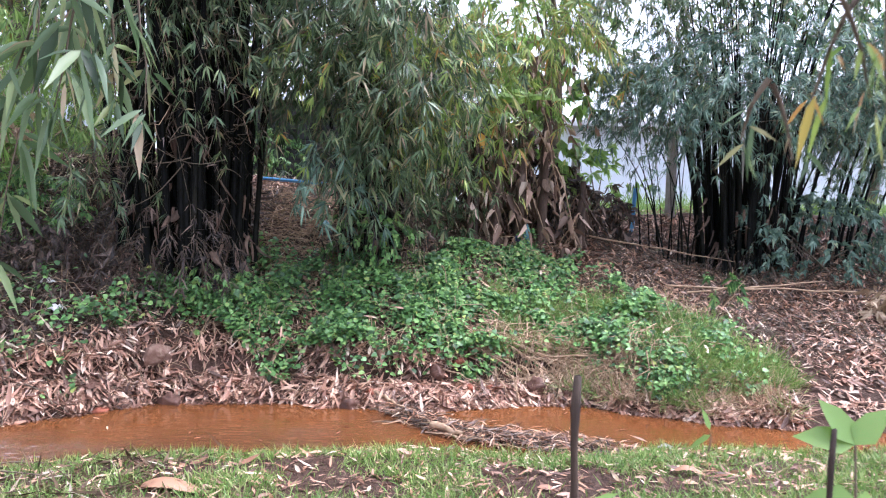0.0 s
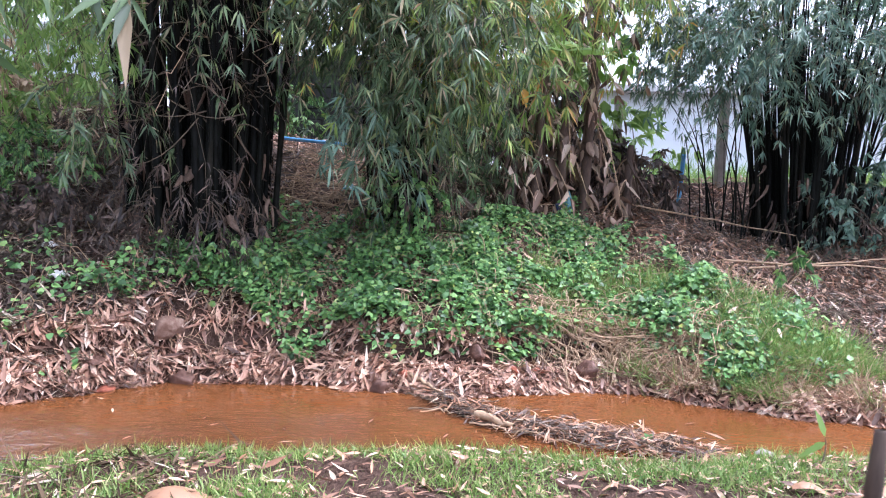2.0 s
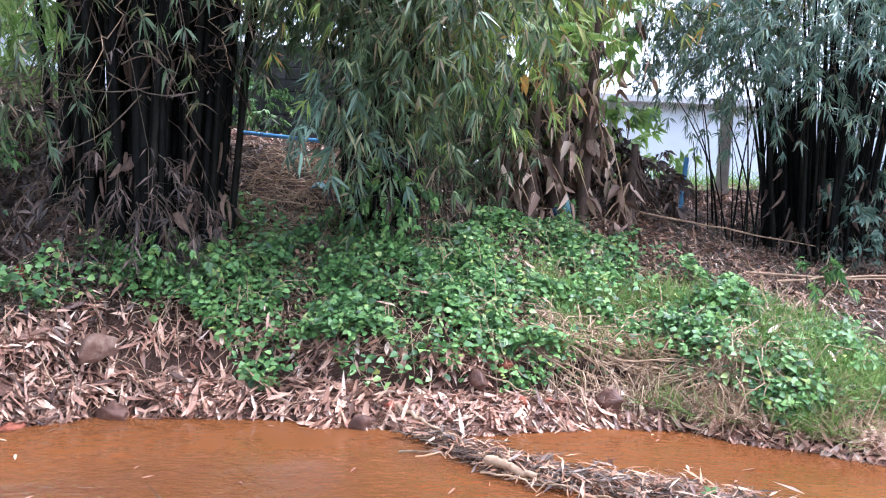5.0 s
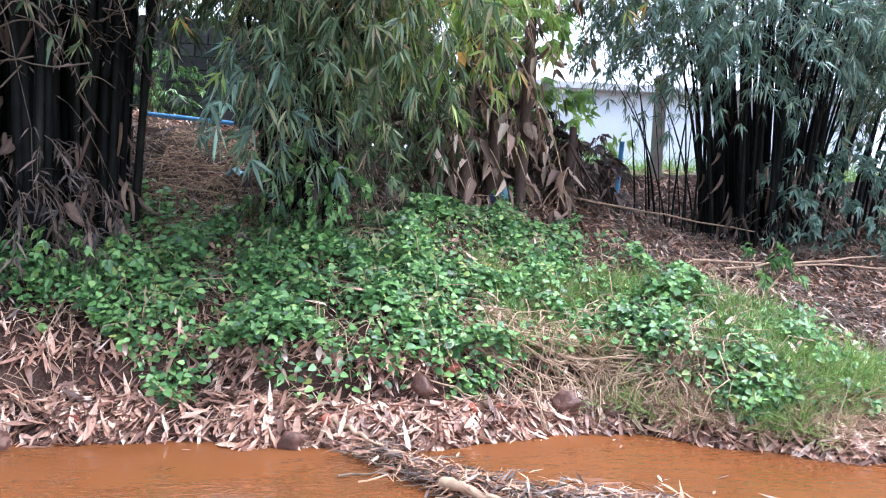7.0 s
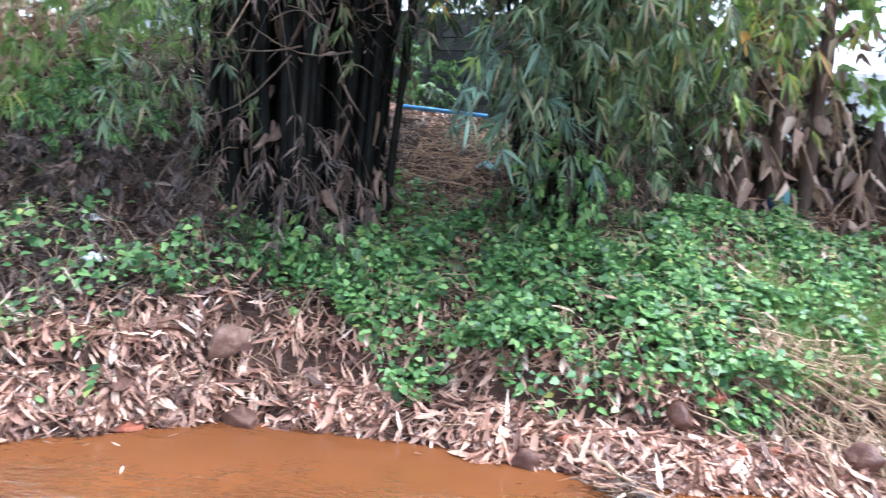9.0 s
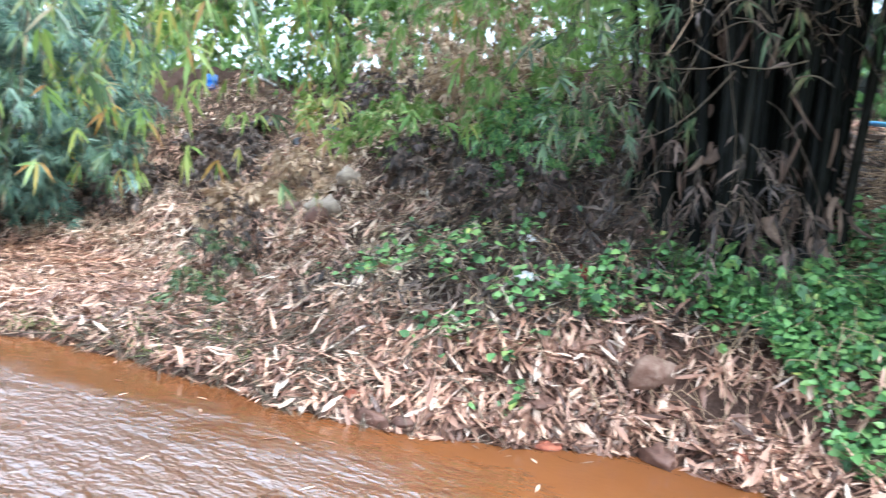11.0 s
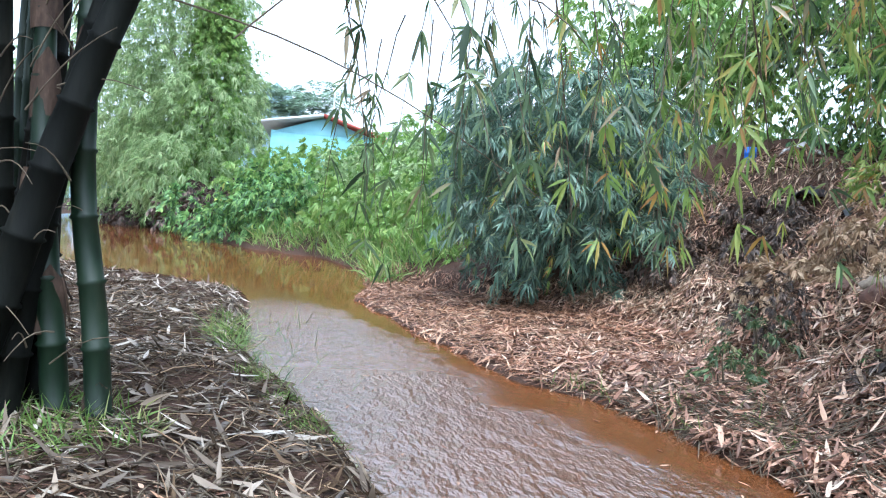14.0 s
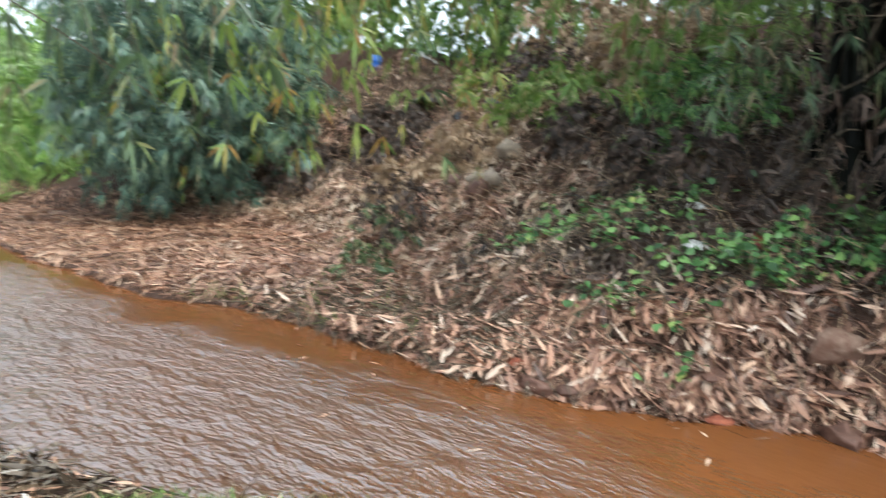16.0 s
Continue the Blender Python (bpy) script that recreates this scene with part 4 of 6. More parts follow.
for x, y, q in ((-52, -7.5, 1.0), (-47, -4.2, 1.2), (-43.5, -2.2, 1.3), (-40, -0.6, 1.2), (-57, -9.5, 1.1)):
    shrub("shrub", "dark dead stems and creeper under the grove at the water", (x, y), (2.0, 1.2, 1.7 * q), 120, M_DEAD_BROWN_SHADE, 0.3, group="bank shrubs")
for x, y, s, m, ll in ((-30, 5.5, (2.5, 2, 2.0), M_BRIGHT_LEAF, 0.3), (-34, 3.5, (2.5, 2.5, 1.9), M_VINE_LEAF, 0.3), (-27, 6.8, (2.5, 2, 2.2), M_BRIGHT_LEAF, 0.3), (-23.5, 6.8, (2, 1.6, 1.8), M_BRIGHT_LEAF, 0.25), (-38, 3.0, (3, 2.5, 3.2), M_BRIGHT_LEAF, 0.35), (-37, 6.0, (3, 2.5, 3.6), M_GROVE_LEAF, 0.3), (-35, 1.6, (2, 1.6, 2.6), M_VINE_LEAF, 0.3), (-36, 9.5, (3, 2.5, 5.0), M_GROVE_LEAF, 0.3), (-33, 8, (3, 3, 2.2), M_BRIGHT_LEAF, 0.35), (-26, 10, (3, 3, 3), M_BRIGHT_LEAF, 0.35), (-37, -0.6, (2.5, 1.5, 1.6), M_VINE_LEAF, 0.3), (-47, -3.0, (3.5, 2, 2), M_VINE_LEAF, 0.35), (-55, -6.5, (4, 2.5, 2.5), M_VINE_LEAF, 0.4), (-20, 7.2, (1.6, 1.6, 1.8), M_BRIGHT_LEAF, 0.25), (-31, 9.0, (3.5, 3, 3.4), M_GROVE_LEAF, 0.3), (-36, 8.0, (3.5, 2.5, 3.2), M_GROVE_LEAF, 0.3), (-27, 12, (3.5, 3, 4), M_GROVE_LEAF, 0.3), (-25, 7.5, (2.2, 2, 2.4), M_GROVE_LEAF, 0.22), (-29, 6.5, (2.4, 2, 2.2), M_GROVE_LEAF, 0.25), (-31, 8.0, (2.2, 2.2, 3.4), M_GROVE_LEAF, 0.28), (-29, 9.5, (2.5, 2.2, 4.6), M_BRIGHT_LEAF, 0.28), (-34, 5.0, (2.0, 1.8, 2.8), M_GROVE_LEAF, 0.28)):
    shrub("shrub", "rank green shrub and creeper on the pool's bank", (x, y), s, 210, m, ll, group="bank shrubs")

for x, y, q in ((-39, 0.6, 3.2), (-39.5, 2.6, 3.4), (-39, 4.6, 3.6), (-39.5, 6.6, 4.2), (-38, 8.6, 5.0), (-33, 7.0, 3.6)):
    shrub("shrub", "tall rank grass and creeper on the slope below the house", (x, y), (1.8, 1.5, q), 330, M_BRIGHT_LEAF, 0.34, 0.2, group="bank shrubs")

# house, palms, hill
hz = float(ground_height(-42, 6))
house = thing("house", "turquoise painted house with a red-edged low gable roof", "house", (-42, 4.0, hz))


def box_mesh(name, lo, hi, mat, bevel=0.0):
    bm = bmesh.new()
    bmesh.ops.create_cube(bm, size=1)
    lo, hi = Vector(lo), Vector(hi)
    for v in bm.verts:
        v.co = Vector((lo[i] + (hi[i] - lo[i]) * (v.co[i] + 0.5) for i in range(3)))
    if bevel:
        bmesh.ops.bevel(bm, geom=bm.edges[:], offset=bevel, segments=2, affect="EDGES", profile=0.5)
    me = bpy.data.meshes.new(name)
    bm.to_mesh(me)
    bm.free()
    me.materials.append(mat)
    return me


part_mesh("wall", box_mesh("wall", (-50, 1.0, hz - 0.2), (-42, 6.4, 5.8), M_HOUSE), house)
rv = np.array([(-41.5, 0.5, 6.1), (-41.5, 3.7, 6.65), (-41.5, 7.2, 5.6), (-50.5, 0.5, 6.1), (-50.5, 3.7, 6.65), (-50.5, 7.2, 5.6)])
rv = np.concatenate([rv, rv + (0, 0, 0.14)])
part_mesh("gable", fast_mesh("gable", [(-41.98, 1.0, 5.7), (-41.98, 6.4, 5.7), (-41.98, 3.7, 6.62), (-42.2, 1.0, 5.7), (-42.2, 6.4, 5.7), (-42.2, 3.7, 6.62)], [(0, 1, 2), (3, 5, 4), (0, 2, 5), (0, 5, 3), (1, 4, 5), (1, 5, 2)], M_HOUSE), house)
for nm, a, b, mat in (("pale_roof_slope", 0, 1, M_ROOF_GREY), ("red_roof_slope", 1, 2, M_ROOF_RED)):
    c = [a, b, b + 3, a + 3]
    q = rv[c + [x + 6 for x in c]]
    part_mesh(nm, fast_mesh(nm, q, [(0, 3, 2, 1), (4, 5, 6, 7), (0, 1, 5, 4), (1, 2, 6, 5), (2, 3, 7, 6), (3, 0, 4, 7)], mat), house)
v, f = tubes(np.array([[(-42.5, 4.2, 6.4), (-42.5, 4.2, 8.2)]]), np.full((1, 2), 0.05), 6)
part_mesh("mast", fast_mesh("mast", v, f, M_WHITE_PIPE, True), house)


def palm(at, height, n=22, frond=3.2):
    z = float(ground_height(*at))
    th = thing("palm_tree", "palm with long arching feathery fronds behind the house", "palm", (*at, z), "palms")
    t = np.linspace(0, 1, 10)
    tp = np.array((*at, z - 0.2)) + t[:, None] * (0.4, 0.2, height)
    v, f = tubes(tp[None], (0.2 - 0.06 * t)[None], 8)
    part_mesh("trunk", fast_mesh("trunk", v, f, M_TWIG, True), th)
    for i in range(n):
        a, e = rng.uniform(0, 2 * np.pi), rng.uniform(0.35, 1.4)
        u = np.linspace(0, 1, 12)
        p = tp[-1] + np.stack([np.cos(a) * np.cos(e) * u, np.sin(a) * np.cos(e) * u, np.sin(e) * u - 0.4 * u ** 2.5], -1) * frond
        P = np.repeat(p[1:], 6, axis=0) + rng.normal(0, 0.03, (66, 3))
        side = np.array((-np.sin(a), np.cos(a), 0)) * np.tile([1, -1], 33)[:, None]
        D = side + np.repeat(unit(np.gradient(p, axis=0))[1:], 6, axis=0) * 0.6 + (0, 0, -0.3)
        lv = leaf_cloud(P, D, 0.75 * rng.uniform(0.7, 1.1, 66), 0.06, 0.2)
        part_mesh("frond", fast_mesh("frond", *lv, M_PALM_HAZED), th)
    return th


palm((-54, 1.2), 6.6, 34, 3.6), palm((-56, 3.2), 7.0, 34, 3.8), palm((-58, -0.8), 7.0, 34, 3.8), palm((-40.5, 2.4), 1.6, 14, 1.6)
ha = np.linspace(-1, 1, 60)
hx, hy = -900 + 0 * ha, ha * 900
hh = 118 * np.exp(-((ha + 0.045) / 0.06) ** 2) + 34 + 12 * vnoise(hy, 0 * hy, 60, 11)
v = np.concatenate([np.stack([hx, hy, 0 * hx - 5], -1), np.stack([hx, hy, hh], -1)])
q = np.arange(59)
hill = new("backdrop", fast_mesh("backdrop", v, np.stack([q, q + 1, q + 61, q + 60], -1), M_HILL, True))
tagged(hill, "wooded hills far away, tinted blue for haze", "hills", kind="structure")

# ---- ground cover ----


def vines(name, label, n, test, box, size=(0.035, 0.085), up=(0.02, 0.16)):
    p = in_region(n, test, *box)
    P = on_ground(p[:, 0], p[:, 1], 0)
    P[:, 2] += rng.uniform(*up, n) + 0.14 * np.clip(0.35 + vnoise(p[:, 0], p[:, 1], 0.28, 26), 0, 1.4)
    D = rng.normal(size=(n, 3)) * (1, 1, 0.35) + (0, -0.5, -0.1)
    L = rng.uniform(*size, n)
    lv = leaf_cloud(P, D, L, L * rng.uniform(0.6, 0.85, n), 0.15, 0.2, OVATE, rng.normal(size=(n, 3)) * 0.45 + (0, -0.45, 0.9))
    ob = new(name, fast_mesh(name, *lv, M_VINE_LEAF))
    return tagged(ob, label, "creeper", kind="stuff")


def vine_patch(x, y):
    e = foot_d(x, y)
    w = vnoise(x, y, 0.45, 21) * 0.5
    top = np.interp(x, (-4.6, -3, -2, 0, 2, 3.2), (1.0, 1.15, 1.6, 2.75, 3.0, 1.5))
    low = np.interp(x, (-4.6, -3.4, -2.2), (0.42, 0.3, -0.05)) + 0.25 * vnoise(x, y, 0.8, 27)
    thin = np.interp(x + 0.8 * w, (-4.4, -3.5, -2.7, -2.1), (0.03, 0.2, 0.6, 1.0))
    keep = rng.random(len(x)) < thin * np.clip(0.75 + 1.0 * vnoise(x, y, 0.33, 23) + 0.5 * vnoise(x, y, 0.9, 24), 0.08, 1)
    keep &= (rng.random(len(x)) < 0.7) | ~((x > 0.5 + 0.6 * w) & (x < 2.4 + w) & (e < 0.34 + 0.5 * w))
    return keep & (e > low + 0.4 * w) & (e < top + w) & (np.hypot(x + 3.1, y - 8.3) > 0.36) & (rng.random(len(x)) < np.interp(x + w, (1.5, 2.0, 2.8, 3.6), (1, 0.55, 0.45, 0)))


vines("creeper_cover", "dense low green creeper leaves covering the bank", 32000, vine_patch, (-4.6, 3.6, 7, 12))
vines("creeper_cover", "dark creeper round the foot of the old bamboo clump", 1700, lambda x, y: (foot_d(x, y) > 0.55) & (foot_d(x, y) < 2.3) & (rng.random(len(x)) < np.clip(0.45 + 1.1 * vnoise(x, y, 0.4, 29), 0.03, 1)), (-3.5, -1.6, 8.0, 10.4), (0.04, 0.09), (0.02, 0.22))
vines("creeper_cover", "patches of low green weeds on the leaf-strewn bank", 620, lambda x, y: (rng.random(len(x)) < np.clip(0.5 + 1.2 * vnoise(x, y, 0.2, 28), 0.02, 1)) & ((np.hypot((x + 5.6) / 1.0, (y - 8.45) / 0.5) + 0.5 * vnoise(x, y, 0.3, 22) < 1) | (np.hypot((x + 4.25) / 0.7, (y - 8.1) / 0.65) + 0.5 * vnoise(x, y, 0.3, 22) < 1)), (-7, -3.5, 7, 9.5), (0.04, 0.1))


def blades(name, label, n, test, box, length, mat, clump=1.0, width=0.006, lean=0.5):
    p = in_region(n, test, *box)
    P = on_ground(p[:, 0], p[:, 1], -0.01)
    D = rng.normal(size=(n, 3)) * (lean, lean, 0) + (0, 0, 1)
    L = rng.uniform(*length, n)
    lv = leaf_cloud(P, D, L, np.full(n, width) * rng.uniform(0.7, 1.6, n), rng.uniform(0.1, 0.6, n), 0.2, KITE)
    return tagged(new(name, fast_mesh(name, *lv, mat)), label, "grass", kind="stuff")


lip = lambda x, y: bank_c(x, y)
blades("grass", "short bright green grass along the near bank", 40000, lambda x, y: (lip(x, y) > 0.0) & (lip(x, y) < 2.2) & (vnoise(x, y, 0.4, 31) + np.interp(lip(x, y), (0, 0.5, 2.2), (0.9, 0.3, 0.0)) + rng.normal(0, 0.3, len(x)) > 0.18), (-3.6, 5, 3.4, 5.6), (0.05, 0.16), M_GRASS)
blades("grass", "long arching green grass on the bank", 9500, lambda x, y: (foot_d(x, y) > 0.1) & (foot_d(x, y) < 1.6) & (vnoise(x, y, 0.5, 32) > -0.2), (0.6, 3.7, 7.6, 10), (0.2, 0.5), M_GRASS, width=0.008)
blades("dry_grass", "straw-coloured dry grass hanging over the earth bank", 1900, lambda x, y: (foot_d(x, y) > -0.15) & (foot_d(x, y) < 0.6), (0.3, 3.6, 7.4, 9), (0.15, 0.45), M_DRY_GRASS, width=0.005, lean=1.2)
blades("dry_grass", "tufts of straw-coloured grass hanging to the water", 4200, lambda x, y: (foot_d(x, y) > -0.38) & (foot_d(x, y) < 0.3) & (vnoise(x, y, 0.22, 34) > -0.1), (1.3, 3.4, 7.2, 8.9), (0.2, 0.5), M_DRY_GRASS, width=0.006, lean=0.9)
blades("grass", "green grass tufts hanging over the earth bank", 3600, lambda x, y: (foot_d(x, y) > -0.38) & (foot_d(x, y) < 0.7) & (vnoise(x, y, 0.3, 35) > 0.0), (1.3, 3.6, 7.2, 9.2), (0.2, 0.55), M_GRASS, width=0.007, lean=0.8)
blades("grass", "sparse grass along the spit's edge", 350, lambda x, y: (shelf_d(x, y) > 0.0) & (shelf_d(x, y) < 0.8) & (vnoise(x, y, 0.4, 36) > -0.1), (-8.2, -5.6, 5.6, 7.8), (0.1, 0.35), M_GRASS, width=0.006, lean=0.7)
blades("grass", "long green grass spilling over the pool's edge", 2500, lambda x, y: (shelf_d(x, y) > 0) & (shelf_d(x, y) < 2.2), (-34, -18, 1, 8), (0.5, 1.4), M_GRASS, width=0.035)
blades("grass", "thin water weed standing in the shallow margin", 200, lambda x, y: (lip(x, y) > -0.9) & (lip(x, y) < 0.05) & (vnoise(x, y, 0.6, 37) > -0.2), (-12.5, -8.0, 2.2, 4.6), (0.4, 0.75), M_VINE_LEAF, width=0.008, lean=0.6)
blades("grass", "bright grass along the foot of the far wall", 3500, lambda x, y: foot_d(x, y) > 6, (1.5, 10, 14.3, 18), (0.4, 0.9), M_BRIGHT_LEAF, width=0.015)
blades("grass", "pale tall grass in the field behind the bank", 4000, lambda x, y: foot_d(x, y) > 6, (-2, 14, 13.5, 24), (0.2, 0.5), M_BRIGHT_LEAF, width=0.012)
blades("grass", "green grass tufts along the near bank edge", 1800, lambda x, y: (lip(x, y) > -0.03) & (lip(x, y) < 0.4) & (vnoise(x, y, 0.5, 33) > -0.1), (-11.5, -5.5, 2, 4.2), (0.06, 0.2), M_GRASS)
blades("grass", "long grass blades leaning over the water from the near bank", 260, lambda x, y: (lip(x, y) > 0.0) & (lip(x, y) < 0.3), (-10.5, -8.5, 2.2, 3.6), (0.3, 0.6), M_GRASS, lean=0.8)

# ---- near bamboo beside the path ----
near_th = bamboo_clump("bamboo_clump", "green thick-culmed bamboo clump with dry brown sheaths", (-6.2, 1.55), 0.28, 3, 7, 0.06, M_BAMBOO_LEAF, [
    # Unseen crown implied by the hanging branches, added to shade the bank.
    ((-5.6, 2.2, 7.6), (2.6, 2.4, 1.0), 260, 0.24, M_BAMBOO_LEAF, 4, 6, 0.6, 1.0),
    ((-3.2, 3.0, 7.2), (1.8, 2.0, 0.8), 130, 0.24, M_BAMBOO_LEAF, 4, 6, 0.6, 1.0),
], culm_mat=M_CULM_GREEN, sheaths=40, spread_out=0.05)


def near_culm(base, tip, r, mat):
    b = np.array((*base, float(ground_height(*base)) - 0.1))
    t = np.linspace(0, 1, 14)[:, None]
    p = b + (np.array(tip) - b) * t
    return part_mesh("culm", culm_mesh(p, r, 0.42, mat, 14), near_th)


def near_trunk(points, r, mat):
    """A bowed culm through a few places of its axis."""
    q, t = np.array(points, float), np.linspace(0, 1, 18)
    u = np.linspace(0, 1, len(q))
    c = [np.polyfit(u, q[:, i], min(3, len(q) - 1)) for i in range(3)]
    return part_mesh("culm", culm_mesh(np.stack([np.polyval(k, t) for k in c], -1), r, 0.4, mat, 14), near_th)


near_a = near_trunk([(-5.76, 2.2, 0.15), (-5.8, 2.1, 1.1), (-5.8, 2.02, 1.9), (-5.85, 2.03, 3.2), (-5.9, 2.1, 7.5)], 0.082, M_CULM_GREEN)
near_c = near_trunk([(-5.85, 1.93, 0.15), (-5.8, 1.86, 1.0), (-5.8, 1.82, 1.6), (-5.85, 1.76, 2.8), (-5.9, 1.7, 6)], 0.085, M_CULM_GREEN)
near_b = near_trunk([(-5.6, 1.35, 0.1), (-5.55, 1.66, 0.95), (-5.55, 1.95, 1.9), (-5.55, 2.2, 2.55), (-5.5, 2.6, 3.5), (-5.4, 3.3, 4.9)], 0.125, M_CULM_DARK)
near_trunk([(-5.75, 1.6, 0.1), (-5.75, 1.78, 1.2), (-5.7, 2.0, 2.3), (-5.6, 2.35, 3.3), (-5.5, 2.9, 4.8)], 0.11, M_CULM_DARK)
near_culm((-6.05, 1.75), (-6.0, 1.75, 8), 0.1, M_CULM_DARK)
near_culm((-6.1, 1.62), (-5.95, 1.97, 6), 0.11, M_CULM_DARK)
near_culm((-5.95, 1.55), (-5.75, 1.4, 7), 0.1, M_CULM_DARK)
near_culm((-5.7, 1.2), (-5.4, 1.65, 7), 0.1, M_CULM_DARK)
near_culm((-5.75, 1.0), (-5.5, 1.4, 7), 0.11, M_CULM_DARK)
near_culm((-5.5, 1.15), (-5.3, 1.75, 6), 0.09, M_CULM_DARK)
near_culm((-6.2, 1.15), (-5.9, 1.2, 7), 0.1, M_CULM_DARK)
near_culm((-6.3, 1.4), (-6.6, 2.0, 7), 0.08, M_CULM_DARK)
def wrapped_sheath(x, y, z, length, r, facing, on):
    """A dry sheath still clasping its culm, ragged towards the top."""
    u, t = np.meshgrid(np.linspace(-1, 1, 9), np.linspace(0, 1, 8), indexing="ij")
    half = np.interp(t, (0, 0.5, 0.85, 1), (1.45, 1.2, 0.7, 0.15))
    th = radians(facing) + u * half
    rr = r * (1.05 + 0.25 * t ** 3) + 0.004 * np.sin(7 * u + 5 * t)
    v = np.stack([x + rr * np.cos(th), y + rr * np.sin(th), z + length * t - 0.03 * u ** 2], -1).reshape(-1, 3)
    i, j = np.meshgrid(np.arange(8), np.arange(7), indexing="ij")
    k = (i * 8 + j).ravel()
    part_mesh("culm_sheath", fast_mesh("culm_sheath", v, np.stack([k, k + 8, k + 9, k + 1], -1), M_SHEATH, True), on, "brown dry sheath clasping the culm")


for x, y, z, ln, r, on in ((-5.83, 1.86, 0.8, 0.42, 0.092, near_c), (-5.85, 1.79, 2.1, 0.4, 0.085, near_c), (-5.86, 1.77, 2.62, 0.4, 0.085, near_c), (-5.83, 2.03, 2.35, 0.36, 0.08, near_a), (-5.8, 2.17, 0.35, 0.18, 0.085, near_a)):
    wrapped_sheath(x, y, z, ln, r, 17, on)

for i in range(26):
    z0 = rng.uniform(0.6, 3.0)
    a = np.array((-5.7 + rng.normal(0, 0.15), 1.75 + rng.normal(0, 0.25), z0))
    b = a + np.array((rng.uniform(0, 0.3), rng.uniform(-0.2, 0.6), rng.normal(0.1, 0.2)))
    t = np.linspace(0, 1, 6)[:, None]
    v, f = tubes((a * (1 - t) + b * t + np.array((0, 0, 0.06)) * np.sin(t * np.pi))[None], np.linspace(0.006, 0.002, 6)[None], 5)
    part_mesh("side_twig", fast_mesh("side_twig", v, f, M_TWIG, True), near_th)
blades("grass", "weedy grass at the foot of the near bamboo", 700, lambda x, y: np.hypot(x + 5.5, y - 1.9) < 0.7, (-6.5, -4.5, 1, 3), (0.1, 0.35), M_GRASS, width=0.01, lean=0.7)


def hanging_sprays(name, label, starts, heads, lengths, mat, leaf_len, ncl=5, nlv=6, sag=0.9, width=0.14):
    st, hd = np.array(starts, float), np.array(heads, float)
    th = thing(name, label, "bamboo branch", tuple(st[0]), "overhanging branches")
    lv, tw = sprays(st, hd, np.array(lengths), ncl, nlv, leaf_len, sag, width, LANCE, 0.45, 0.006)
    tagged(part_mesh("branchwork", fast_mesh("branchwork", *tw, M_TWIG, True), th), kind="stuff")
    tagged(part_mesh("foliage", fast_mesh("foliage", *lv, mat), th), kind="stuff")
    return th


def branch_box(n, lo, hi, down, length):
    s = rng.uniform(lo, hi, (n, 3))
    h = rng.normal(0, 0.35, (n, 3)) + down
    return s, h, rng.uniform(*length, n)


hanging_sprays("bamboo_branch", "hanging bamboo branches with yellowing leaves over the stream", *branch_box(12, (-6.9, 4.4, 3.0), (-4.6, 6.9, 4.0), (-0.2, 0.1, -0.5), (0.6, 1.15)), M_BAMBOO_YELLOW, 0.2, 5, 5)
hanging_sprays("bamboo_branch", "hanging bamboo branches with dull green and brown leaves", *branch_box(16, (-6.9, 4.2, 3.0), (-4.8, 6.5, 3.8), (-0.2, 0.1, -0.5), (0.6, 1.2)), M_BAMBOO_LEAF, 0.19, 5, 5)
hanging_sprays("bamboo_branch", "thin hanging bamboo canes with dull green leaves against the sky", *branch_box(16, (-6.4, 3.5, 2.8), (-5.0, 4.6, 3.4), (-0.2, 0.1, -0.5), (0.6, 1.2)), M_BAMBOO_LEAF, 0.2, 4, 4)
hanging_sprays("bamboo_branch", "bright green and orange bamboo leaves above the bank", *branch_box(28, (-8.5, 6.4, 3.3), (-5.5, 8.8, 4.4), (-0.2, -0.1, -0.5), (0.7, 1.4)), M_BAMBOO_YELLOW, 0.2, 5, 5)
hanging_sprays("bamboo_branch", "large drooping bamboo leaves beside the path", *branch_box(11, (-1.95, 2.2, 2.25), (-1.35, 2.75, 2.7), (-0.1, 0.0, -0.6), (0.22, 0.4)), M_BAMBOO_LEAF, 0.18, 3, 5, 0.9, 0.15)
hanging_sprays("bamboo_branch", "drooping bamboo leaves high beside the path", *branch_box(9, (-1.25, 2.1, 2.52), (-0.85, 2.4, 2.8), (-0.1, 0.0, -0.6), (0.15, 0.28)), M_BAMBOO_LEAF, 0.15, 3, 5, 0.9, 0.15)
hanging_sprays("bamboo_branch", "drooping green bamboo leaves close over the path", *branch_box(2, (0.47, 1.1, 2.12), (0.5, 1.15, 2.15), (0.1, 0.0, -0.6), (0.05, 0.08)), M_BAMBOO_LEAF, 0.055, 2, 3)
hanging_sprays("bamboo_branch", "drooping yellow-green bamboo leaves high over the path", *branch_box(3, (0.6, 1.1, 2.25), (0.68, 1.2, 2.3), (0.1, 0.0, -0.6), (0.06, 0.12)), M_BAMBOO_YELLOW, 0.08, 2, 4)
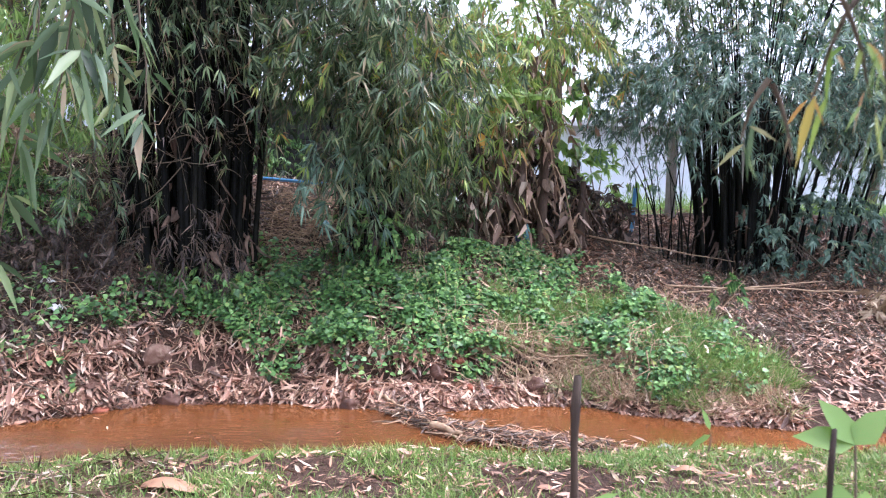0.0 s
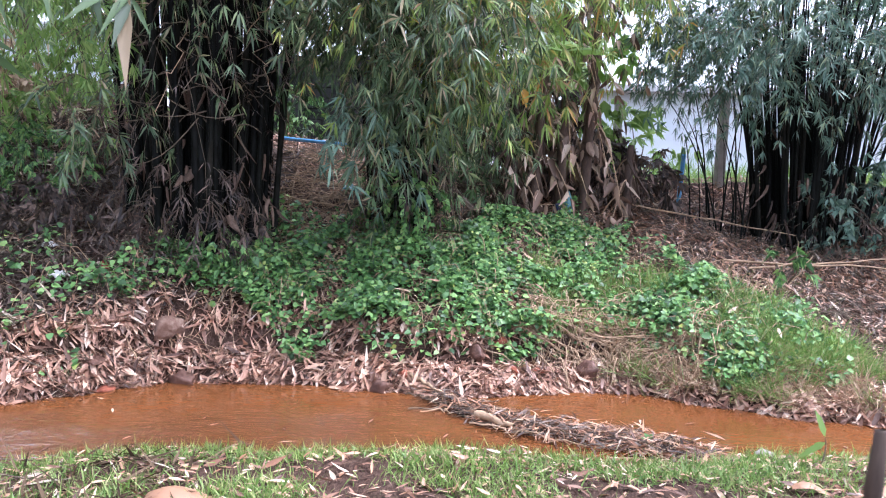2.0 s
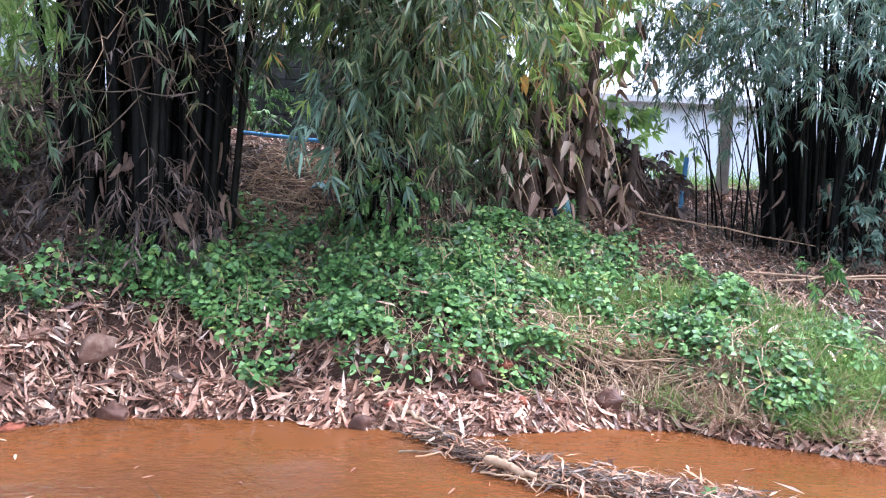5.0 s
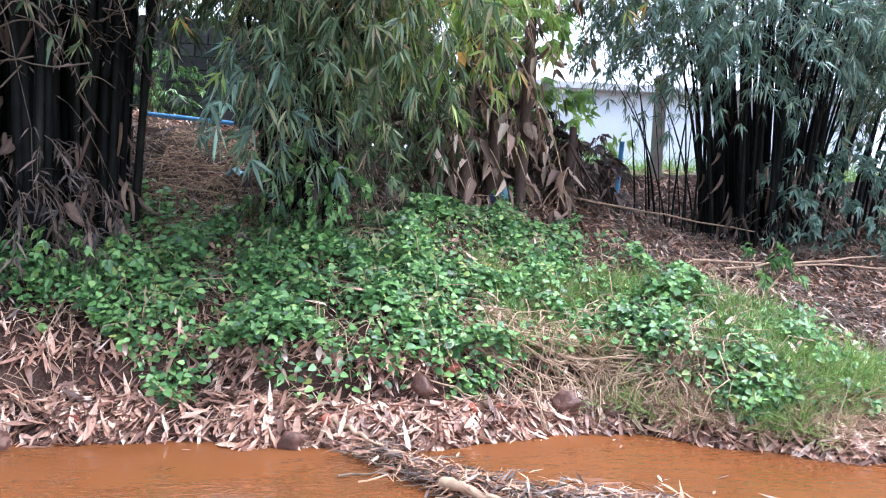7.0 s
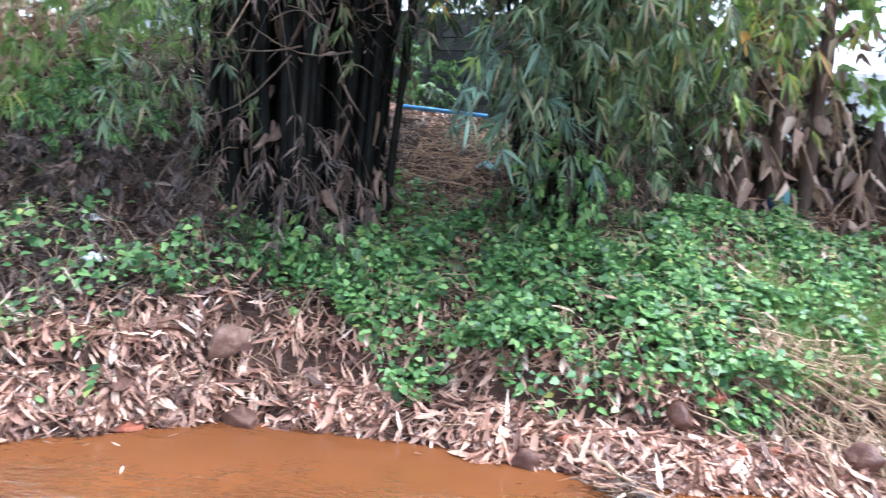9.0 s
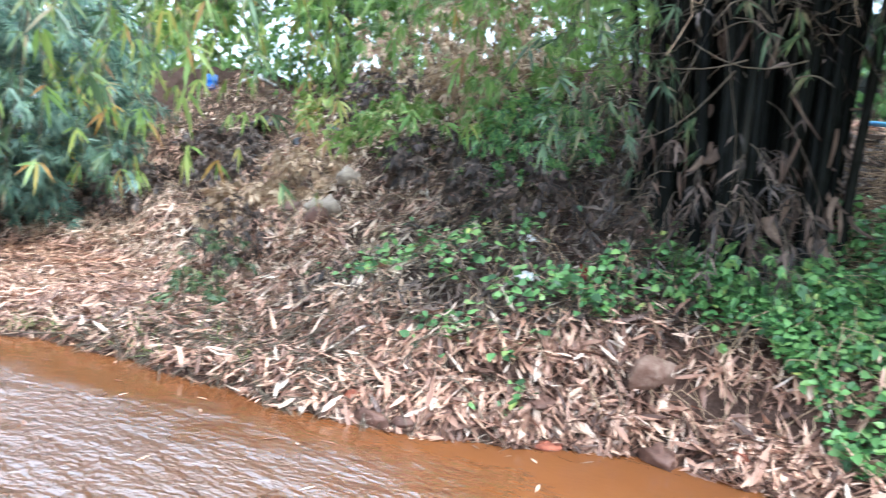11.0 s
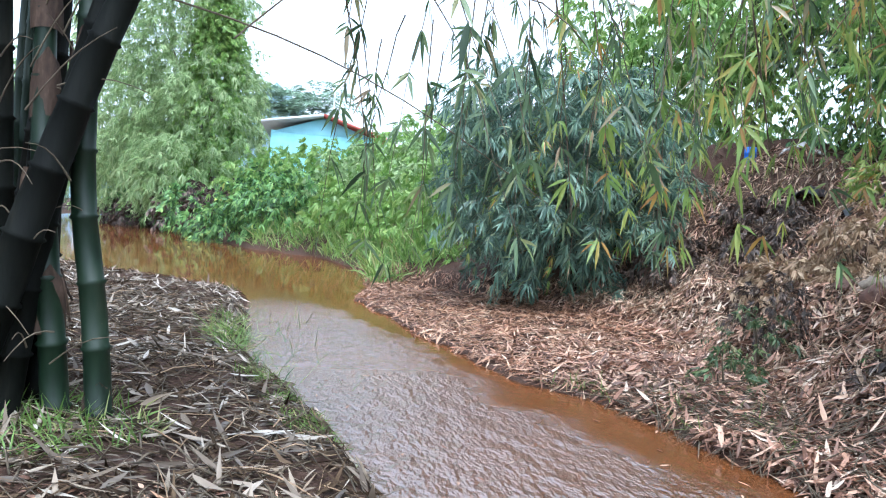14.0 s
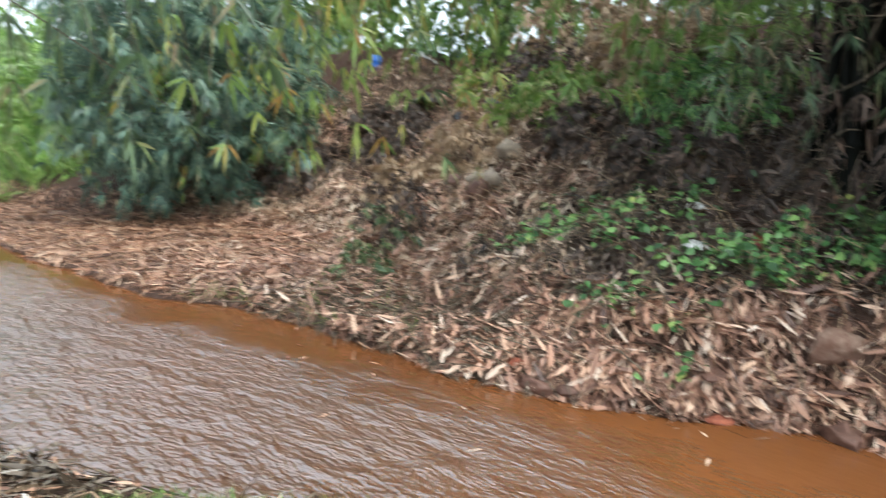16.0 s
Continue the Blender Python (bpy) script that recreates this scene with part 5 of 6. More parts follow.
for a, b, r in (((-5.7, 1.9, 2.95), (-6.6, 5.2, 1.8), 0.008), ((-5.5, 2.9, 2.6), (-5.8, 4.4, 3.4), 0.006), ((-5.2, 4.5, 4.0), (-6.6, 5.4, 1.7), 0.01), ((-4.6, 5.2, 4.2), (-7.0, 7.4, 1.9), 0.012)):
    t = np.linspace(0, 1, 12)[:, None]
    q = np.array(a) * (1 - t) + np.array(b) * t + np.array((0, 0, 0.25)) * np.sin(t * np.pi)
    v, f = tubes(q[None], np.linspace(r, r * 0.4, 12)[None], 6)
    tagged(new("bamboo_cane", fast_mesh("bamboo_cane", v, f, M_TWIG, True)), "thin bare bamboo cane arching over the stream", "bamboo cane", "canes")

# ---- vegetation on and behind the bank top ----
for x, y, s, m, ll, n, lab in (
        (-12.5, 13.5, (1.8, 1.4, 2.6), M_BRIGHT_LEAF, 0.16, 320, "bright green bush on the bank top"),
        (-16.6, 13.0, (1.5, 0.9, 1.9), M_BRIGHT_LEAF, 0.18, 200, "bright green bush on the bank top"),
        (-14.2, 13.9, (1.4, 0.9, 2.0), M_VINE_LEAF, 0.16, 200, "dark green bush on the bank top"),
        (-18.8, 12.2, (1.5, 1.0, 2.2), M_GROVE_LEAF, 0.2, 200, "pale green bush on the bank top"),
        (-10.8, 13.8, (1.5, 1.0, 1.9), M_GROVE_LEAF, 0.16, 200, "pale green bush on the bank top"),
        (-11.6, 10.4, (0.7, 0.5, 0.45), M_DEAD_BROWN_SHADE, 0.12, 130, "heap of dark dead brush on the slope"),
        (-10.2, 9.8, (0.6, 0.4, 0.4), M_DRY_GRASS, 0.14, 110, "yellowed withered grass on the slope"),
        (-12.6, 10.9, (0.8, 0.5, 0.5), M_DEAD_BROWN_SHADE, 0.13, 150, "heap of dark dead brush on the slope"),
        (-9.2, 11.5, (0.7, 0.5, 0.5), M_DEAD_BROWN_SHADE, 0.13, 130, "heap of dark dead brush on the slope"),
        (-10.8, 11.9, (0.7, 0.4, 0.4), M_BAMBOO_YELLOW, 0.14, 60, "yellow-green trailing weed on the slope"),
        (-13.4, 9.6, (0.8, 0.6, 0.5), M_DEAD_BROWN_SHADE, 0.14, 160, "dark dead stalks below the bushy bamboo"),
        (-6.9, 10.3, (0.7, 0.5, 0.5), M_DEAD_BROWN_SHADE, 0.12, 120, "heap of dark dead brush on the slope"),
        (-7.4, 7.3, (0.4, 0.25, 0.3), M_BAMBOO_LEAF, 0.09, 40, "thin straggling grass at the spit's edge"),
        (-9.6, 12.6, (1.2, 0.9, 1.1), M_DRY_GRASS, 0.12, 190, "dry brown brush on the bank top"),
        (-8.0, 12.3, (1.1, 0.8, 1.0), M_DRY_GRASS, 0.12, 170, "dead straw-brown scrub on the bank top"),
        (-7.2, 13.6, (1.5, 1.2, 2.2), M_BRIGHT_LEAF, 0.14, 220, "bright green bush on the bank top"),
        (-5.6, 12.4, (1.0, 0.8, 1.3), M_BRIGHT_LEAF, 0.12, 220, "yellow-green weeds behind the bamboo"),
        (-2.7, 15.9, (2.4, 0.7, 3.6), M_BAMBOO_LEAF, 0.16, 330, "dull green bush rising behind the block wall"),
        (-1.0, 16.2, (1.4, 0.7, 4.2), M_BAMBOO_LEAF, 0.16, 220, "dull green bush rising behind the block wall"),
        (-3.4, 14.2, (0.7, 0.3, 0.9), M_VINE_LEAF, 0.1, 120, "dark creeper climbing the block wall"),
        (-5.0, 9.2, (0.6, 0.4, 0.45), M_DEAD_BROWN_SHADE, 0.11, 130, "heap of dark dead brush beside the old clump"),
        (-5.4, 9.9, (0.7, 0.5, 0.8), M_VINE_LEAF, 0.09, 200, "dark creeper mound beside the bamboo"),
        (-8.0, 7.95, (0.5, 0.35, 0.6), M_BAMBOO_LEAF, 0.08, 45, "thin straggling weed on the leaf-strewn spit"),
        (-8.2, 8.3, (0.42, 0.35, 0.62), M_DEAD_BROWN_SHADE, 0.07, 110, "withered dark brown weed on the spit"),
        (-9.6, 10.5, (0.7, 0.5, 0.5), M_DRY_GRASS, 0.14, 120, "yellowed drooping grass on the bank"),
        (-8.3, 10.9, (0.8, 0.5, 0.45), M_GRASS, 0.14, 120, "pale green grass tussock on the bank"),
        (-8.9, 9.9, (0.6, 0.4, 0.3), M_DRY_GRASS, 0.12, 90, "pale withered grass on the slope"),
        (-7.0, 11.2, (0.8, 0.5, 0.5), M_DRY_GRASS, 0.14, 120, "yellowed withered grass on the slope"),
        (-6.3, 10.8, (0.6, 0.5, 0.5), M_GRASS, 0.13, 80, "pale green grass tussock on the bank"),
        (3.6, 9.9, (0.25, 0.25, 0.3), M_VINE_LEAF, 0.12, 14, "small broad-leaved weed by the bamboo"),
        (2.9, 14.2, (0.5, 0.3, 1.2), M_BRIGHT_LEAF, 0.22, 24, "young plant with large bright green leaves"),
        (6.5, 9.4, (1.0, 0.6, 0.6), M_DRY_GRASS, 0.16, 160, "tangle of dry brown grass and twigs"),
        (5.8, 11.6, (1.3, 0.8, 1.2), M_BAMBOO_DARK, 0.13, 240, "low dark bamboo shoots beside the clump"),
):
    shrub("shrub", lab, (x, y), s, n, m, ll, 0.3, KITE, 0.4, "bank scrub")
for x, y, h, m, ll, n in ((-11, 17, 8, M_BRIGHT_LEAF, 0.22, 200), (-16, 16, 8, M_VINE_LEAF, 0.22, 220), (-20.5, 12, 7, M_BRIGHT_LEAF, 0.25, 200), (-4.5, 19, 9, M_BRIGHT_LEAF, 0.22, 180), (2.2, 16.5, 8.5, M_BRIGHT_LEAF, 0.24, 150), (9.5, 17, 9, M_VINE_LEAF, 0.22, 220), (12, 12, 8, M_BAMBOO_LEAF, 0.22, 260), (-18.5, 13.5, 6.5, M_BRIGHT_LEAF, 0.24, 200), (-14.5, 15, 7, M_BAMBOO_LEAF, 0.22, 220), (-11.5, 14, 6, M_BRIGHT_LEAF, 0.2, 200), (-8.5, 15, 6.5, M_BAMBOO_YELLOW, 0.2, 160), (-9.5, -1.5, 6, M_BAMBOO_LEAF, 0.2, 200), (-17, 18.5, 8, M_GROVE_LEAF, 0.24, 220), (-13.5, 18.5, 8, M_BRIGHT_LEAF, 0.24, 220)):
    g = float(ground_height(x, y))
    tree("background_tree", "leafy green tree on the bank top with light behind it", (x, y), h, [((x + rng.normal(0, 0.8), y + rng.normal(0, 0.8), g + h * q), (1.5, 1.3, 1.0)) for q in (0.42, 0.6, 0.78, 0.95, 0.7)], m, ll * 1.12, int(n * (0.5 if x < -5 else 0.4)), 0.12, 0.3, group="trees on the bank top")

# ---- loose things ----


def rock(label, at, size, mat, seed, sink=0.3, name="rock", cat="rock", group="stones"):
    bm = bmesh.new()
    bmesh.ops.create_icosphere(bm, subdivisions=3, radius=1)
    cuts = [Vector(w).normalized() for w in np.random.default_rng(seed).normal(size=(7, 3))]
    for v in bm.verts:
        d = v.co.normalized()
        q = noise.noise(d * 1.5 + Vector((seed * 7.1, 0, 0))) * 0.5 + noise.noise(d * 3.6 + Vector((0, seed * 3.3, 0))) * 0.4 + noise.noise(d * 9 + Vector((0, 0, seed))) * 0.06
        v.co = Vector((round(d.x * 1.6) * 0.12 + d.x, d.y, round(d.z * 1.6) * 0.12 + d.z)) * (1 + q)
        for c in cuts:
            over = v.co.dot(c) - 0.72
            if over > 0:
                v.co = v.co - c * over * 0.9
        v.co = Vector((v.co.x * size[0], v.co.y * size[1], v.co.z * size[2])) * 0.5
    me = bpy.data.meshes.new(name)
    bm.to_mesh(me)
    bm.free()
    me.materials.append(mat)
    me.polygons.foreach_set("use_smooth", np.ones(len(me.polygons), bool))
    ob = new(name, me)
    z = max(float(ground_height(*at)), -0.03)
    ob.matrix_world = pose(at[0], at[1], z + size[2] * (0.5 - sink), 0, 0, seed * 47)
    return tagged(ob, label, cat, group)


rock("wet red-brown rock at the water's edge", (-0.95, 7.8), (0.28, 0.22, 0.16), M_ROCK, 1)
rock("brown rock among dry leaves", (-0.05, 8.2), (0.24, 0.2, 0.16), M_ROCK, 2, 0.45)
rock("dark reddish rock under the earth bank", (1.03, 8.14), (0.22, 0.18, 0.2), M_ROCK, 3)
rock("dark reddish rock under the earth bank", (1.38, 8.1), (0.2, 0.17, 0.18), M_ROCK, 4)
rock("pale brown boulder set in the bank", (-3.12, 8.28), (0.4, 0.3, 0.22), M_BOULDER, 17, 0.45)
rock("flat tan stone among dry leaves", (-3.55, 7.7), (0.3, 0.18, 0.1), M_ROCK, 6)
rock("dark wet stone at the water's edge", (-2.85, 7.88), (0.26, 0.2, 0.16), M_ROCK, 7)
rock("dark wet stone in the shallow water", (-4.4, 6.92), (0.3, 0.2, 0.13), M_ROCK, 8, 0.4)
rock("dark wet stone in the shallow water", (-4.15, 7.05), (0.18, 0.14, 0.1), M_ROCK, 9, 0.4)
rock("pale flat slab on the leaf-strewn bank", (-7.8, 9.25), (0.5, 0.4, 0.26), M_ROCK_PALE, 10, 0.12)
rock("brown stone below the pale slab", (-7.62, 8.95), (0.38, 0.3, 0.32), M_ROCK, 11, 0.25)
rock("brown stone on the bank", (-8.15, 9.0), (0.26, 0.22, 0.2), M_ROCK, 12, 0.15)
rock("rounded pale stone on the bank", (-8.3, 9.95), (0.3, 0.26, 0.26), M_ROCK_PALE, 13, 0.2)
rock("grey stone on the near bank", (1.6, 5.35), (0.12, 0.1, 0.07), M_CONCRETE, 14, 0.15)
for i, (x, y, s) in enumerate(((-0.72, 7.9, 0.12), (-0.62, 7.98, 0.09), (0.3, 8.1, 0.12), (0.55, 8.12, 0.1), (-3.4, 7.5, 0.12), (-4.6, 6.95, 0.1), (-2.4, 8.05, 0.1), (0.2, 8.3, 0.1))):
    rock("orange broken brick piece by the water", (x, y), (s * 1.5, s, s * 0.8), M_BRICK, 20 + i, 0.2, "brick_fragment", "brick", "brick pieces")


def stake(at, top, r, label):
    """A cut branch pushed into the ground, knobbly, with a broken top."""
    g = float(ground_height(*at))
    t = np.linspace(0, 1, 16)
    p = np.array((*at, g - 0.15)) * (1 - t[:, None]) + np.array(top) * t[:, None]
    p[:, 0] += 0.006 * np.sin(t * 13)
    p[:, 1] += 0.005 * np.cos(t * 9 + at[0])
    rr = r * (1.05 - 0.12 * t) * (1 + 0.1 * np.sin(t * 31) ** 8 * 2.5 + 0.07 * rng.normal(size=16))
    p[-1] = p[-2] + (0.004, 0, 0.004)
    rr[-1] = r * 0.25
    v, f = tubes(p[None], rr[None], 10)
    ob = new("wooden_stake", fast_mesh("wooden_stake", v, f, M_WOOD, True))
    return tagged(ob, label, "stake", "stakes")


stake((0.335, 1.98), (0.36, 1.97, 1.615), 0.0108, "grey weathered wooden stake pushed into the bank")
stake((0.945, 1.86), (0.985, 1.88, 1.5), 0.0075, "thin dark wooden stake beside a leafy seedling")


def seedling(at, height, leaves, ll, mat, label, width=0.5):
    g = float(ground_height(*at))
    th = thing("seedling", label, "plant", (*at, g))
    t = np.linspace(0, 1, 8)
    p = np.array((*at, g - 0.02)) + np.stack([0.05 * np.sin(t * 2), 0.02 * t, t * height], -1)
    v, f = tubes(p[None], np.linspace(0.006, 0.003, 8)[None], 6)
    part_mesh("stem", fast_mesh("stem", v, f, M_TWIG, True), th)
    for k in range(leaves):
        a = k * 2.4 + at[0]
        D = np.array([(np.cos(a), 0.15, 0.55 * np.sin(a) + 0.15)])
        lv = leaf_cloud(p[-1 - k % 3][None], D, np.array([ll * rng.uniform(0.8, 1.15)]), np.array([ll * width]), 0.2, 0.15, OVATE, np.array([(0.1, -0.85, 0.5)]))
        part_mesh("leaf", fast_mesh("leaf", *lv, mat), th)
    return th


seedling((1.04, 1.95), 1.0, 8, 0.15, M_BRIGHT_LEAF, "young seedling with large bright green leaves")
seedling((0.62, 3.3), 0.3, 3, 0.16, M_BRIGHT_LEAF, "small green blade-leaved sprout in the grass", 0.22)
seedling((1.75, 5.0), 0.2, 2, 0.2, M_BRIGHT_LEAF, "single upright bright green shoot on the bank", 0.2)
seedling((0.42, 5.6), 0.2, 2, 0.2, M_BRIGHT_LEAF, "single upright bright green shoot on the bank", 0.2)
seedling((1.15, 6.4), 0.3, 8, 0.06, M_VINE_LEAF, "small green weed growing out of the debris")


def sheath_on_ground(at, length, rz, label):
    s, t = np.meshgrid(np.linspace(-1, 1, 7), np.linspace(0, 1, 9), indexing="ij")
    w = 0.2 * length * np.interp(t, (0, 0.2, 0.6, 1), (0.5, 1, 0.8, 0.1))
    v = np.stack([(t - 0.5) * length, s * w, 0.35 * w * (1 - s ** 2) + 0.02 * np.sin(t * 5)], -1).reshape(-1, 3)
    i, j = np.meshgrid(np.arange(6), np.arange(8), indexing="ij")
    k = (i * 9 + j).ravel()
    ob = new("fallen_sheath", fast_mesh("fallen_sheath", v, np.stack([k, k + 9, k + 10, k + 1], -1), M_LITTER_RED, True))
    ob.matrix_world = pose(at[0], at[1], float(ground_height(*at)) + 0.02, 0, 0, rz)
    return tagged(ob, label, "bamboo sheath", "fallen sheaths")


sheath_on_ground((-1.5, 4.3), 0.42, -8, "large pale orange-brown dry bamboo sheath on the ground")
sheath_on_ground((1.55, 4.6), 0.22, -10, "pale dry bamboo sheath lying in the grass")
sheath_on_ground((0.6, 3.9), 0.25, 30, "pale dry bamboo sheath lying in the grass")

fx = in_region(90, lambda x, y: (y < far_edge(x) - 0.1) & (y > near_edge(x) + 0.1), -9, 3, 3, 8)
lv = leaf_cloud(np.concatenate([fx, np.full((90, 1), 0.006)], -1), np.concatenate([rng.normal(size=(90, 2)), np.zeros((90, 1))], -1), rng.uniform(0.05, 0.14, 90), 0.018, 0.0, 0.1, LANCE, np.tile((0.0, 0.0, 1.0), (90, 1)))
tagged(new("floating_leaves", fast_mesh("floating_leaves", *lv, M_LITTER)), "dry bamboo leaves afloat on the water", "leaf litter", kind="stuff")

# debris caught across the stream
dam = np.array([(-0.5, 7.68), (-0.1, 7.1), (0.25, 6.75), (0.7, 6.6), (1.15, 6.4), (1.5, 6.1)])
u = rng.random(2600)
c = np.stack([np.interp(u, np.linspace(0, 1, 6), dam[:, 0]), np.interp(u, np.linspace(0, 1, 6), dam[:, 1])], -1) + rng.normal(0, 0.11, (2600, 2)) * (0.5 + u[:, None])
a = rng.uniform(0, 6.28, 2600)
D = np.stack([np.cos(a), np.sin(a), rng.normal(0, 0.3, 2600)], -1)
P = np.concatenate([c, rng.uniform(0.0, 0.09, (2600, 1)) * np.exp(-((rng.normal(0, 0.3, (2600, 1))) ** 2))], -1)
ll = rng.uniform(0.06, 0.2, 2600)
tagged(new("debris", fast_mesh("debris", *leaf_cloud(P[:1200], D[:1200], ll[:1200], ll[:1200] * 0.1, 0.1, 0.3), M_LITTER_BROWN_SHADE)), "dark mat of twigs and dead leaves caught across the stream", "debris", kind="stuff")
tagged(new("debris", fast_mesh("debris", *leaf_cloud(P[1200:], D[1200:], ll[1200:], ll[1200:] * 0.1, 0.1, 0.3), M_LITTER_RED)), "red-brown wet leaves among the twigs across the stream", "debris", kind="stuff")


def stick(a, b, r, mat, label, sag=0.0, name="stick", cat="stick", group="fallen sticks", wob=0.012):
    t = np.linspace(0, 1, 12)
    p = np.array(a) * (1 - t[:, None]) + np.array(b) * t[:, None]
    p[:, 2] += sag * np.sin(t * np.pi)
    p += rng.normal(0, wob, p.shape) * np.sin(t * np.pi)[:, None]
    v, f = tubes(p[None], (r * (1 - 0.5 * t) * (1 + 0.1 * rng.normal(size=12)))[None], 7)
    return tagged(new(name, fast_mesh(name, v, f, mat, True)), label, cat, group)


def gstick(a, b, r, mat, label, up=0.03, up2=None, **k):
    za, zb = max(float(ground_height(*a)), 0), max(float(ground_height(*b)), 0)
    return stick((*a, za + up), (*b, zb + (up if up2 is None else up2)), r, mat, label, **k)


gstick((-0.08, 6.88), (0.2, 6.6), 0.035, M_TWIG_PALE, "short pale log lying on the debris", 0.07, name="log", cat="log", group="logs")
gstick((-0.75, 7.95), (-0.3, 7.45), 0.02, M_TWIG_PALE, "pale stick slanting to the water", 0.05)
for i in range(60):
    q = rng.random()
    x, y = np.interp(q, np.linspace(0, 1, 6), dam[:, 0]) + rng.normal(0, 0.1), np.interp(q, np.linspace(0, 1, 6), dam[:, 1]) + rng.normal(0, 0.1)
    an, L = rng.normal(-0.6, 0.5), rng.uniform(0.25, 0.8)
    stick((x - np.cos(an) * L / 2, y - np.sin(an) * L / 2, rng.uniform(0.01, 0.05)), (x + np.cos(an) * L / 2, y + np.sin(an) * L / 2, rng.uniform(0.0, 0.1)), rng.uniform(0.003, 0.008), (M_TWIG, M_TWIG_PALE)[i % 2], "thin dead twig caught in the debris", group="debris twigs", wob=0.02)
for i in range(150):
    x = rng.uniform(-12, 3.2)
    y = float(far_edge(x)) + rng.uniform(0.05, 1.0 if x > -5 else 3.2)
    an, L = rng.uniform(0, 3.14), rng.uniform(0.25, 0.8)
    gstick((x, y), (x + np.cos(an) * L, y + np.sin(an) * L * 0.6), rng.uniform(0.003, 0.008), (M_TWIG_PALE, M_TWIG, M_TWIG_PALE)[i % 3], "thin dry twig among the fallen leaves", 0.04, 0.06, group="bank twigs")
for i in range(70):
    x = rng.uniform(0.35, 2.2)
    y = float(far_edge(x)) + 0.5 + rng.uniform(0, 0.35)
    L, an = rng.uniform(0.35, 0.9), rng.normal(-0.12, 0.22)
    gstick((x - L / 2, y), (x + np.cos(an) * L / 2, y + np.sin(an) * L / 2 - 0.1), rng.uniform(0.005, 0.011), M_TWIG_PALE, "straw-coloured dry cane hanging over the earth bank", 0.17, 0.12, group="dry canes")
for a, b in (((3.0, 10.2), (6.0, 9.8)), ((3.2, 9.9), (5.2, 10.3)), ((2.2, 12.2), (4.4, 11.4)), ((-2.9, 10.9), (-1.2, 10.2))):
    gstick(a, b, 0.014, M_TWIG_PALE, "long fallen bamboo pole", 0.12, 0.3, group="fallen poles")
gstick((3.85, 10.1), (3.9, 10.2), 0.008, M_TWIG_PALE, "thin upright dry stick", 0.0, 0.5)
gstick((3.55, 9.7), (3.95, 9.9), 0.008, M_TWIG_PALE, "thin leaning dry stick", 0.0, 0.4)
for x, y, r, tp in ((-10.0, 1.6, 0.006, 0.5), (-10.4, 1.4, 0.006, 0.45), (-11, 1.5, 0.006, 0.4)):
    gstick((x - 0.8, y - 0.4), (x + 0.6, y + 0.7), r, M_TWIG, "thin green-brown cane leaning over the near bank", 0.05, tp)

# tangle of bare twigs in front of the old clump
for i in range(34):
    a = rng.uniform(-2.6, -0.4)
    st = np.array((-3.3 + np.cos(a) * 0.8, 10.0 + np.sin(a) * 0.8, rng.uniform(2.8, 4.6)))
    en = st + np.array((np.cos(a) * rng.uniform(0.3, 1.2), np.sin(a) * rng.uniform(0.3, 1.0), rng.normal(-0.1, 0.5)))
    ob = stick(st, en, 0.006, (M_TWIG, M_TWIG_PALE)[i % 4 == 0], "", wob=0.05, name="bare_twig", sag=0.1)
    for key in ("label", "category", "group"):
        if key in ob:
            del ob[key]
    ob.parent = main
    ob.matrix_parent_inverse = Matrix.Translation(-main.location)


def crumple(name, label, cat, at, size, mat, seed, up=0.0):
    """A crumpled sheet of thin plastic."""
    s, t = np.meshgrid(np.linspace(-1, 1, 9), np.linspace(-1, 1, 9), indexing="ij")
    x, y = s * size[0] / 2, t * size[1] / 2
    z = size[2] * (0.5 + 0.5 * vnoise(s * 3 + seed, t * 3, 1.0, 50 + seed)) * (1.1 - 0.5 * (s ** 2 + t ** 2))
    i, j = np.meshgrid(np.arange(8), np.arange(8), indexing="ij")
    k = (i * 9 + j).ravel()
    ob = new(name, fast_mesh(name, np.stack([x + 0.1 * size[0] * vnoise(s * 2, t * 2 + seed, 1, 9), y, z], -1).reshape(-1, 3), np.stack([k, k + 9, k + 10, k + 1], -1), mat, True))
    ob.matrix_world = pose(at[0], at[1], float(ground_height(*at)) + 0.03 + up, 0, 0, seed * 31)
    m = ob.modifiers.new("thick", "SOLIDIFY")
    m.thickness = 0.004
    return tagged(ob, label, cat, "litter scraps")


crumple("plastic_scrap", "crumpled white plastic scrap among dry leaves", "rubbish", (-4.55, 8.75), (0.16, 0.12, 0.06), M_WHITE, 1)
crumple("plastic_scrap", "crumpled white plastic scrap among dry leaves", "rubbish", (-4.25, 8.35), (0.18, 0.14, 0.1), M_WHITE, 2)
crumple("plastic_scrap", "small crumpled red plastic scrap on the bank", "rubbish", (-3.88, 8.55), (0.12, 0.12, 0.16), M_RED, 3)
crumple("plastic_bag", "dark purple-black plastic bag on the slope", "bag", (-12.6, 11.7), (0.6, 0.5, 0.25), M_BLACK, 4)
crumple("plastic_scrap", "black plastic scrap on the slope", "rubbish", (-11.0, 11.3), (0.4, 0.3, 0.15), M_BLACK, 5)
crumple("plastic_scrap", "blue-black plastic scrap on the slope", "rubbish", (-10.6, 11.6), (0.3, 0.25, 0.15), M_NAVY, 6)
crumple("plastic_scrap", "white plastic sheet on the bank top", "rubbish", (-14.2, 12.6), (0.7, 0.5, 0.35), M_WHITE, 7)
crumple("plastic_scrap", "teal plastic scrap under the bamboo", "rubbish", (-1.75, 11.3), (0.25, 0.2, 0.14), M_TEAL, 8)

